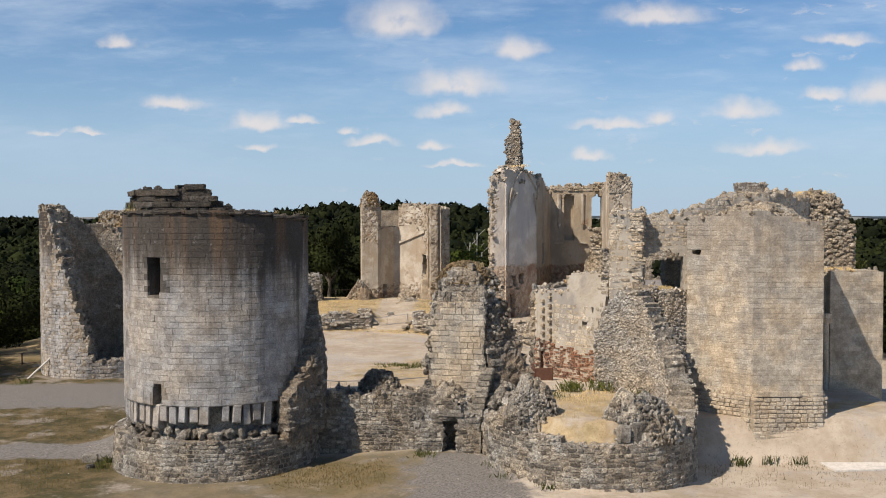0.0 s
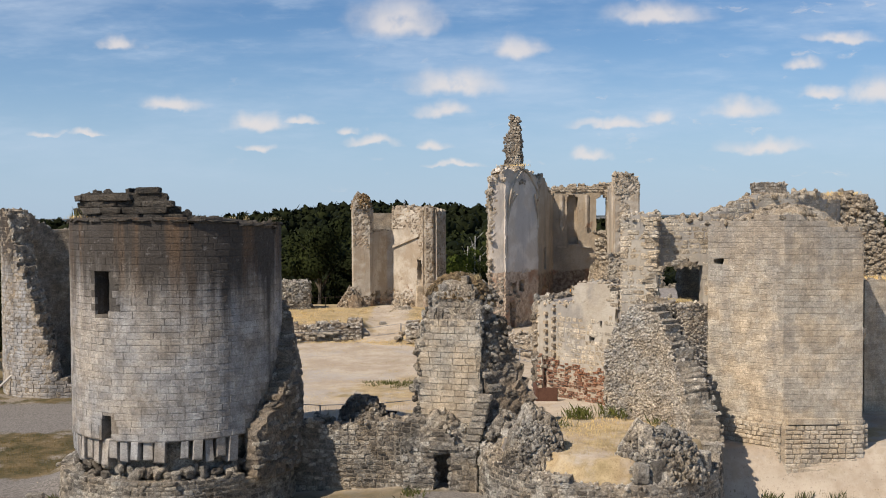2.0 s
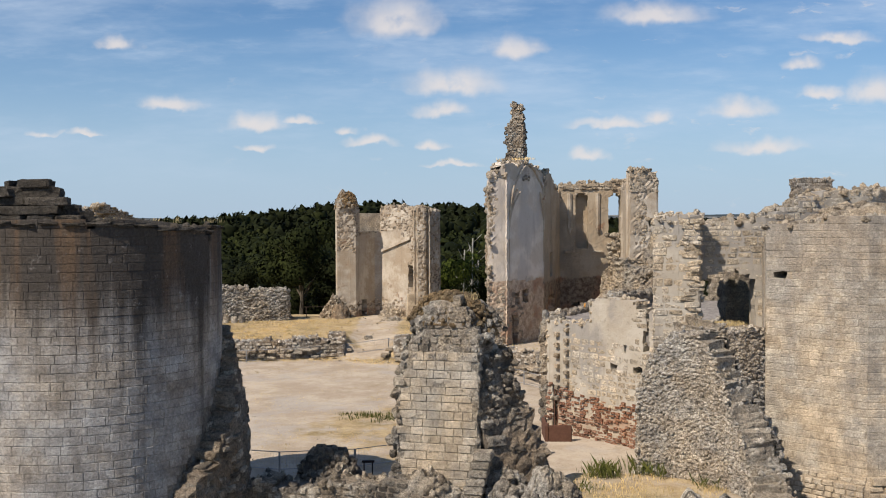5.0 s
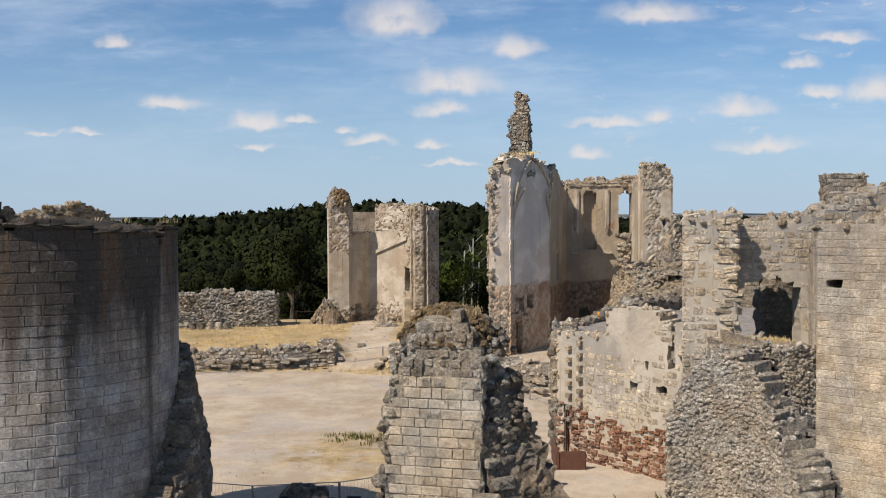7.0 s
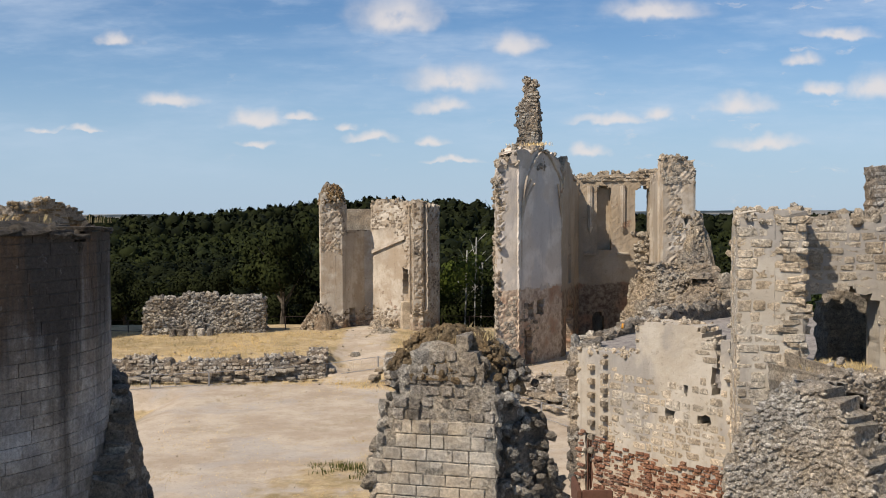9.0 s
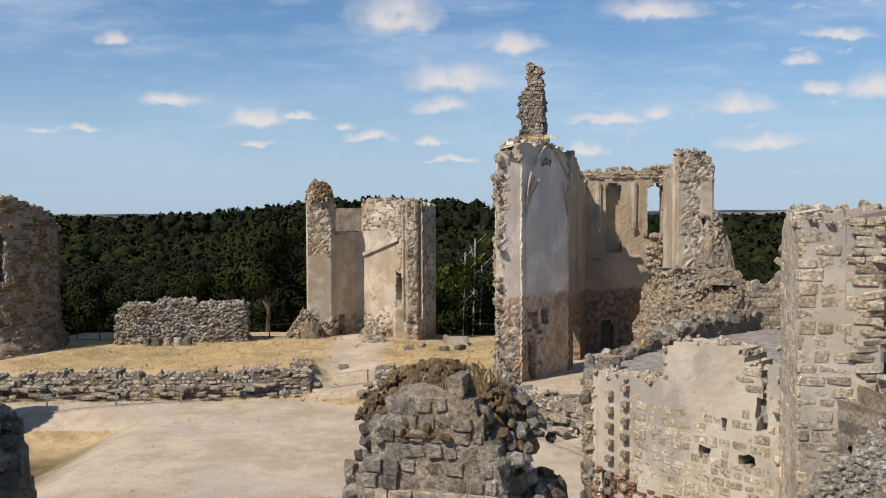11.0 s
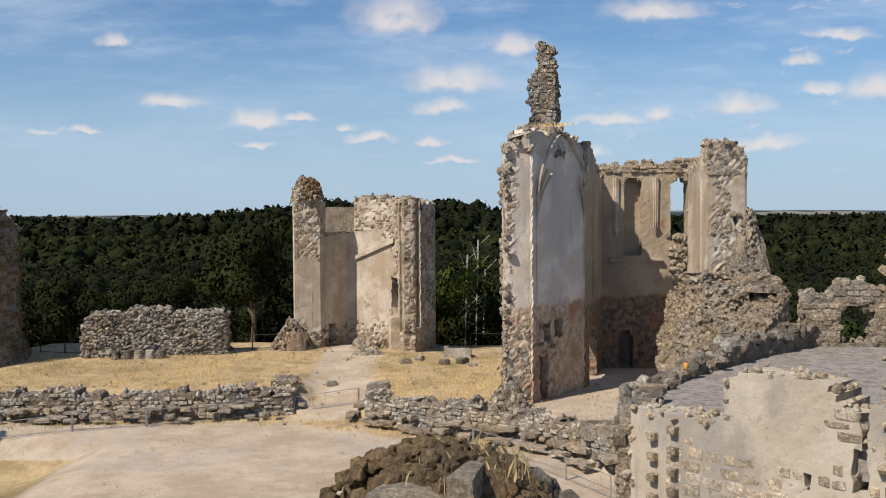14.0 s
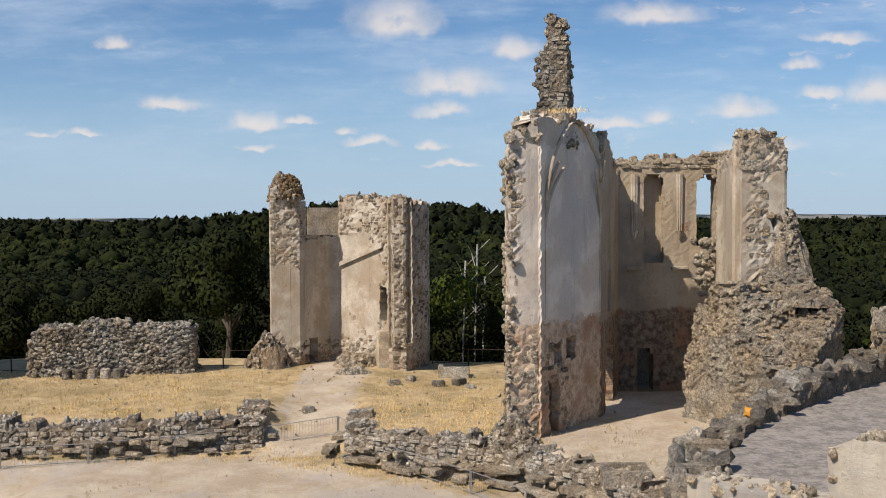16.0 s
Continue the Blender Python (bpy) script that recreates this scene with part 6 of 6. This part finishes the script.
def plant_woods():
    kinds = tree_kinds()
    spots = []
    r = np.random.default_rng(5)
    y = 136.0
    while y < 174:
        half = 0.50 * (y - 20) + 6
        x = -half
        while x < half:
            spots.append((x + r.normal(0, 1.2), y + r.normal(0, 1.4)))
            x += r.uniform(5.5, 8.0)
        y += 8.0
    for k in range(16):
        spots.append((r.uniform(-58, -44), r.uniform(84, 134)))
        spots.append((r.uniform(40, 62), r.uniform(92, 134)))
    first = set()
    for x, y in spots:
        i = int(r.choice(5, p=(0.34, 0.24, 0.24, 0.12, 0.06)))
        s = r.uniform(0.85, 1.35)
        m = Matrix.Translation((x, y, height(x, y) - 2.5)) @ Matrix.Rotation(r.random() * 6.28, 4, "Z")
        if i in first:
            ob = copy_thing(kinds[i], m)
        else:
            first.add(i)
            ob = kinds[i]
            ob.matrix_basis = m
        ob.scale = (s, s, s * r.uniform(0.9, 1.15))
    # the woods beyond, too many to count
    levels = [crown_mesh(300, 4.2, 7.5, 170, 0.6), crown_mesh(302, 4.2, 7.5, 80, 0.85), crown_mesh(301, 4.2, 7.5, 30, 1.3)]
    lump, lf = unit_lump(77, 1)
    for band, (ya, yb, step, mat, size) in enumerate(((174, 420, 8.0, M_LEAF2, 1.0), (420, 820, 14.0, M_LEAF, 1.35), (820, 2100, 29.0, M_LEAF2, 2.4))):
        vs, fs, ns, base = [], [], [], 0
        y = ya
        while y < yb:
            half = 0.50 * (y - 20) + 10
            x = -half
            while x < half:
                px, py = x + r.normal(0, step * 0.25), y + r.normal(0, step * 0.25)
                s = size * r.uniform(0.75, 1.3)
                a = r.random() * 6.28
                c, d = math.cos(a), math.sin(a)
                src, fsrc, nsrc = levels[band]
                w = src * s
                w = np.stack((w[:, 0] * c - w[:, 1] * d, w[:, 0] * d + w[:, 1] * c, w[:, 2] * 1.05), 1) + (px, py, height(px, py) - 0.5)
                vs.append(w)
                ns.append(np.stack((nsrc[:, 0] * c - nsrc[:, 1] * d, nsrc[:, 0] * d + nsrc[:, 1] * c, nsrc[:, 2]), 1))
                fs += [tuple(q + base for q in p) for p in fsrc]
                base += len(w)
                l = lump * (6.4 * s, 6.4 * s, 6.0 * s) + (px, py, height(px, py) + 3.8 * s)
                vs.append(l)
                ns.append(lump / np.linalg.norm(lump, axis=1, keepdims=True))
                fs += [tuple(q + base for q in p) for p in lf]
                base += len(l)
                x += step * r.uniform(0.75, 1.25)
            y += step * 0.9
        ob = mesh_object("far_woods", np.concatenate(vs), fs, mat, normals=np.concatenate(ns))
        tagged(ob, "dense dark green woodland stretching to the horizon", "woods", kind="stuff")


plant_woods()

# ---- grass, weeds, fences and small things ----


def tuft_field(name, label, mat, spots, hgt, per, spread, width=0.014):
    """Blades of grass round the spots."""
    vs, fs = [], []
    for x, y, z, k in spots:
        for _ in range(int(per * k)):
            px, py = x + RNG.normal(0, spread), y + RNG.normal(0, spread)
            a, lean = RNG.random() * 6.283, RNG.normal(0, 0.3)
            h = hgt * k * RNG.uniform(0.5, 1.2)
            w = width * RNG.uniform(0.7, 1.4)
            c, s_ = math.cos(a), math.sin(a)
            b = len(vs)
            vs += [(px - c * w, py - s_ * w, z - 0.05), (px + c * w, py + s_ * w, z - 0.05), (px + s_ * lean * h * 0.5 + c * w * 0.6, py - c * lean * h * 0.5 + s_ * w * 0.6, z + h * 0.6), (px + s_ * lean * h * 1.2, py - c * lean * h * 1.2, z + h)]
            fs += [(b, b + 1, b + 2), (b, b + 2, b + 3)]
    ob = mesh_object(name, np.array(vs), fs, mat)
    return tagged(ob, label, "grass", kind="stuff")


def scatter(n, x0, x1, y0, y1, keep=None, k=(0.6, 1.2)):
    out = []
    while len(out) < n:
        x, y = RNG.uniform(x0, x1), RNG.uniform(y0, y1)
        if keep is None or keep(x, y):
            out.append((x, y, height(x, y), RNG.uniform(*k)))
    return out


def grass_all():
    dry = scatter(2600, -30, 11, 92, 122, lambda x, y: y > edge_y(x) + 0.8 and not (-9 < x < -3.4) and not (x > 6 and RNG.random() < 0.8))
    dry += scatter(500, -30, 6, 100, 108, lambda x, y: edge_y(x) - 3.5 < y < edge_y(x) - 0.6)
    dry += scatter(260, 3, 13, 52, 62, lambda x, y: math.hypot(x - 8.4, y - 57) < 4.4)
    tuft_field("dry_grass", "straw-coloured dry grass", M_STRAW, dry, 0.17, 12, 0.3, 0.010)
    out = scatter(700, -34, -19, 51, 57.5) + scatter(600, -34, -20, 63, 73) + scatter(350, -9, -3, 51.5, 56) + scatter(160, 14, 26, 54, 60)
    tuft_field("dry_lawn", "sparse yellowing lawn grass", M_LAWN, out, 0.12, 10, 0.35, 0.010)
    crown = [(RNG.normal(1.7, 0.35), RNG.normal(59.3, 0.3), 10.3, RNG.uniform(0.4, 1.2)) for _ in range(16)]
    crown += [(RNG.uniform(12.9, 14.8), RNG.uniform(64.0, 65.6), 8.45, RNG.uniform(0.6, 1.2)) for _ in range(50)]
    crown += [(-13.3 + RNG.normal(0, 2.2), 58.6 + RNG.normal(0, 2.2), 13.45, RNG.uniform(0.4, 0.8)) for _ in range(26)]
    crown += [(RNG.normal(7.0, 0.7), RNG.normal(105.6, 0.5), 18.5, RNG.uniform(0.4, 0.8)) for _ in range(20)]
    crown += [(RNG.uniform(25.8, 29), RNG.uniform(70.9, 72.4), 9.3, RNG.uniform(0.6, 1.2)) for _ in range(30)]
    crown += [(RNG.uniform(25.8, 28.5), 73.5, 14.8, RNG.uniform(0.6, 1.3)) for _ in range(12)]
    crown += [(-16.6 + RNG.normal(0, 0.4), 55.3 + RNG.normal(0, 0.3), 13.6, 0.6) for _ in range(8)]
    for _ in range(60):
        cx, cy = RNG.uniform(-15, 5), RNG.uniform(70, 103)
        if cy < edge_y(cx) - 2:
            crown += [(cx + RNG.normal(0, 0.7), cy + RNG.normal(0, 0.5), height(cx, cy), RNG.uniform(0.15, 0.45)) for _ in range(9)]
    court = scatter(1500, -16, 6, 62, 104, lambda x, y: y < edge_y(x) - 1.5, (0.3, 1.0))
    tuft_field("court_straw", "thin flattened straw on the bare court", M_STRAW, court, 0.10, 7, 0.45, 0.012)
    tuft_field("wall_grass", "dry grass growing on the wall tops", M_STRAW, crown, 0.26, 26, 0.2, 0.007)
    tuft_field("wall_scrub", "low scrub on the ruined tops", M_WEED, [(-17.4, 56.2, 13.7, 1.0), (-17.0, 55.9, 13.7, 0.8), (29.6, 73.0, 9.4, 1.6), (30.2, 73.4, 9.4, 1.4), (1.9, 58.6, 9.6, 0.6)], 0.4, 90, 0.22)
    weeds = [(7.6, 61.0, 2.5, 1.3), (7.9, 61.3, 2.5, 1.4), (8.3, 61.1, 2.5, 1.1), (6.9, 59.0, 2.5, 0.8), (9.6, 61.6, 2.5, 1.5), (10.3, 61.3, 2.5, 1.5), (10.0, 61.7, 2.5, 1.2), (12.0, 59.5, 2.5, 0.9)]
    tuft_field("tall_weeds", "tall green weeds in the tower stump", M_WEED, weeds, 0.45, 80, 0.32, 0.008)
    low = [(-0.9, 56.5, -0.6, 1.0), (-1.2, 56.3, -0.6, 0.8), (2.6, 54.6, -0.8, 1.0), (3.4, 53.0, -0.9, 1.0), (-19.2, 57.2, -1.1, 1.1), (-19.4, 56.0, -1.1, 1.0), (17.6, 58.8, -1.5, 1.1), (19.4, 59.3, -1.5, 1.0), (21.3, 59.2, -1.5, 0.9), (5.6, 51.3, -1.0, 0.9), (-36, 84, -1.2, 1.4)]
    low += [(-2.8 + RNG.normal(0, 1.2), 81 + RNG.normal(0, 1.2), 1.0, 0.5) for _ in range(14)]
    tuft_field("green_weeds", "green weeds at the wall feet", M_WEED, low, 0.5, 70, 0.3, 0.02)
    stones = []
    for x, y, z, k in scatter(900, -30, 30, 50, 124, lambda x, y: inside_walls(x, y) < 0.5 or y > edge_y(x) - 4) + scatter(500, -10, 8, 104, 124) + scatter(1000, -16, 6, 62, 104):
        c = 0.025 + (0.06 if y < edge_y(x) - 4 else 0.16) * RNG.random() ** 5
        stones.append((turned((x, y, z + c * 0.15), c * 1.4, c, c * 0.7), int(RNG.integers(0, 8))))
    ob = joined("loose_stones", stones, M_PALE, None, "lump")
    tagged(ob, "loose pale stones scattered on the dry ground", "stones", kind="stuff")


grass_all()


def tube(bm, a, b, r, seg=6):
    a, b = Vector(a), Vector(b)
    d = b - a
    bmesh.ops.create_cone(bm, cap_ends=True, segments=seg, radius1=r, radius2=r, depth=d.length,
                          matrix=Matrix.Translation((a + b) / 2) @ d.to_track_quat("Z", "Y").to_matrix().to_4x4())


def fence(pts, hgt, label, wires=True, mat=None, group="site fences"):
    """A run of fence panels; each is a thing with two posts, rails and mesh wires."""
    for (x0, y0), (x1, y1) in zip(pts, pts[1:]):
        fp = thing("fence_panel", label, "fence", group=group)
        z0, z1 = height(x0, y0), height(x1, y1)
        a, b = Vector((x0, y0, z0)), Vector((x1, y1, z1))
        up = Vector((0, 0, 1))
        for p in (a, a.lerp(b, 0.985)):
            bm = bmesh.new()
            tube(bm, p - up * 0.1, p + up * hgt, 0.035)
            part("post", bm, mat or M_STEEL, fp)
        for k in (0.12, 0.98):
            bm = bmesh.new()
            tube(bm, a + up * hgt * k, b + up * hgt * k, 0.022)
            part("rail", bm, mat or M_STEEL, fp)
        if wires:
            bm = bmesh.new()
            n = max(4, int((b - a).length / 0.16))
            for i in range(1, n):
                p = a.lerp(b, i / n)
                tube(bm, p + up * hgt * 0.12, p + up * hgt * 0.98, 0.004, 4)
            part("wire_mesh", bm, mat or M_STEEL, fp)


fence([(-29, 101.6), (-24.8, 102.5), (-20.7, 103.6), (-16.7, 104.6), (-12.8, 106.2), (-8.6, 108.1), (-4.6, 108.4), (-1.1, 103.2), (2.4, 99.0), (4.6, 96.0), (6.6, 92.8), (8.2, 89.6)], 1.05, "low galvanised mesh fence panel on dry ground")
fence([(-11.6, 68.6), (-9.4, 68.2), (-7.2, 67.6), (-3.5, 68.2), (-1.0, 69.6)], 1.0, "low galvanised mesh fence panel in the court")
fence([(-16.4, 123.6), (-14.4, 123.7), (-12.5, 124.0)], 1.2, "dark safety railing at the terrace edge", False, M_DARK, "edge railings")
fence([(-30.5, 122.5), (-28.4, 122.0), (-26.6, 121.6)], 1.1, "dark safety railing at the terrace edge", False, M_DARK, "edge railings")
fence([(0.0, 127.0), (2.6, 126.8), (5.2, 126.4)], 1.2, "dark safety railing at the terrace edge", False, M_DARK, "edge railings")
fence([(-44, 92), (-40.5, 93.5), (-37.0, 95.5), (-34.5, 97.5)], 1.1, "weathered timber rail fence beside the broken tower", False, M_DARK, "timber rails")


def small_things():
    # rusted steel screen and low wall at the foot of the hall
    sc = thing("steel_screen", "rusted steel screen closing a doorway", "screen")
    box_part("panel", sc, M_RUSTY, 7.15, 8.2, 76.9, 77.0, 0.9, 3.6, 0.01, -0.86)
    for k in range(4):
        box_part("rib", sc, M_RUSTY, 7.3 + k * 0.2, 7.36 + k * 0.2, 76.95 - k * 0.22, 77.01 - k * 0.22, 0.9, 3.5, 0.0, -0.86)
    rw = thing("basin", "low rusty basin wall below the hall", "basin")
    for x0, x1, y0, y1 in ((6.7, 8.0, 74.0, 74.2), (6.5, 6.7, 74.0, 76.4)):
        box_part("side", rw, M_RUSTY, x0, x1, y0, y1, 0.8, 1.9, 0.04)
    po = thing("standing_stone", "short pale stone post in dry grass", "stone")
    box_part("post", po, M_PALE, 5.6, 6.0, 70.6, 71.0, 0.8, 2.3, 0.06)
    pr = thing("timber_prop", "leaning timber prop against the broken tower", "prop")
    bm = bmesh.new()
    tube(bm, (-37.2, 86.2, -1.3), (-35.0, 87.4, 1.0), 0.09, 8)
    part("beam", bm, M_SLAB, pr)
    sg = thing("sign_stand", "small dark information stand on two legs", "sign")
    box_part("board", sg, M_DARK, -3.0, -2.4, 66.3, 66.5, 1.75, 1.85, 0.02)
    for x in (-2.9, -2.5):
        box_part("leg", sg, M_DARK, x - 0.03, x + 0.03, 66.37, 66.43, 0.95, 1.75, 0.005)
    # blocks lying about
    for x, y, s, t in ((-20.6, 57.5, 0.9, 0.3), (-20.0, 55.9, 0.5, 1.0), (-2.2, 117.5, 0.8, 0.5), (-1.2, 119.2, 0.7, 1.2), (0.6, 118.0, 0.8, 0.2), (1.9, 118.6, 0.9, 0.9), (2.6, 117.2, 0.6, 0.1), (-6.8, 112.2, 0.7, 0.4)):
        bl = thing("fallen_block", "fallen squared stone block on dry grass", "stone", group="fallen blocks")
        z = height(x, y)
        box_part("block", bl, M_RUBBLE, x - s / 2, x + s / 2, y - s * 0.35, y + s * 0.35, z - 0.1, z + s * 0.45, 0.07, t)
    lc = thing("lichen_stone", "stone with bright orange lichen on the terrace edge", "stone")
    lay([(turned((10.0, 83.1, 7.75), 0.4, 0.35, 0.3), 1)], M_LICHEN, lc, "big", lambda p: True)
    # pale bare trunks at the wood's edge
    for x, y, h in ((2.2, 138, 9.0), (3.2, 138.5, 10.5), (3.9, 140, 8.5)):
        b = thing("birch", "slender pale birch trunk with thin foliage", "tree", group="birches behind the castle")
        bm = bmesh.new()
        z = height(x, y)
        tube(bm, (x, y, z - 0.5), (x + 0.3, y, z + h), 0.075, 8)
        for k in range(9):
            a = k * 2.4
            q = z + h * (0.45 + 0.06 * k)
            tube(bm, (x + 0.15, y, q), (x + 0.15 + 1.3 * math.cos(a), y + 1.3 * math.sin(a), q + 1.2), 0.025, 5)
        part("trunk", bm, M_BIRCH, b)
        v, f, nn = crown_mesh(int(500 + x * 10), 1.5, 4.0, 220, 0.2)
        mesh_object("crown", v + np.array((x + 0.2, y, z + h * 0.5)), f, M_LEAF3, b, normals=nn)


small_things()

# ---- every stone of the walls ----
lay_all()
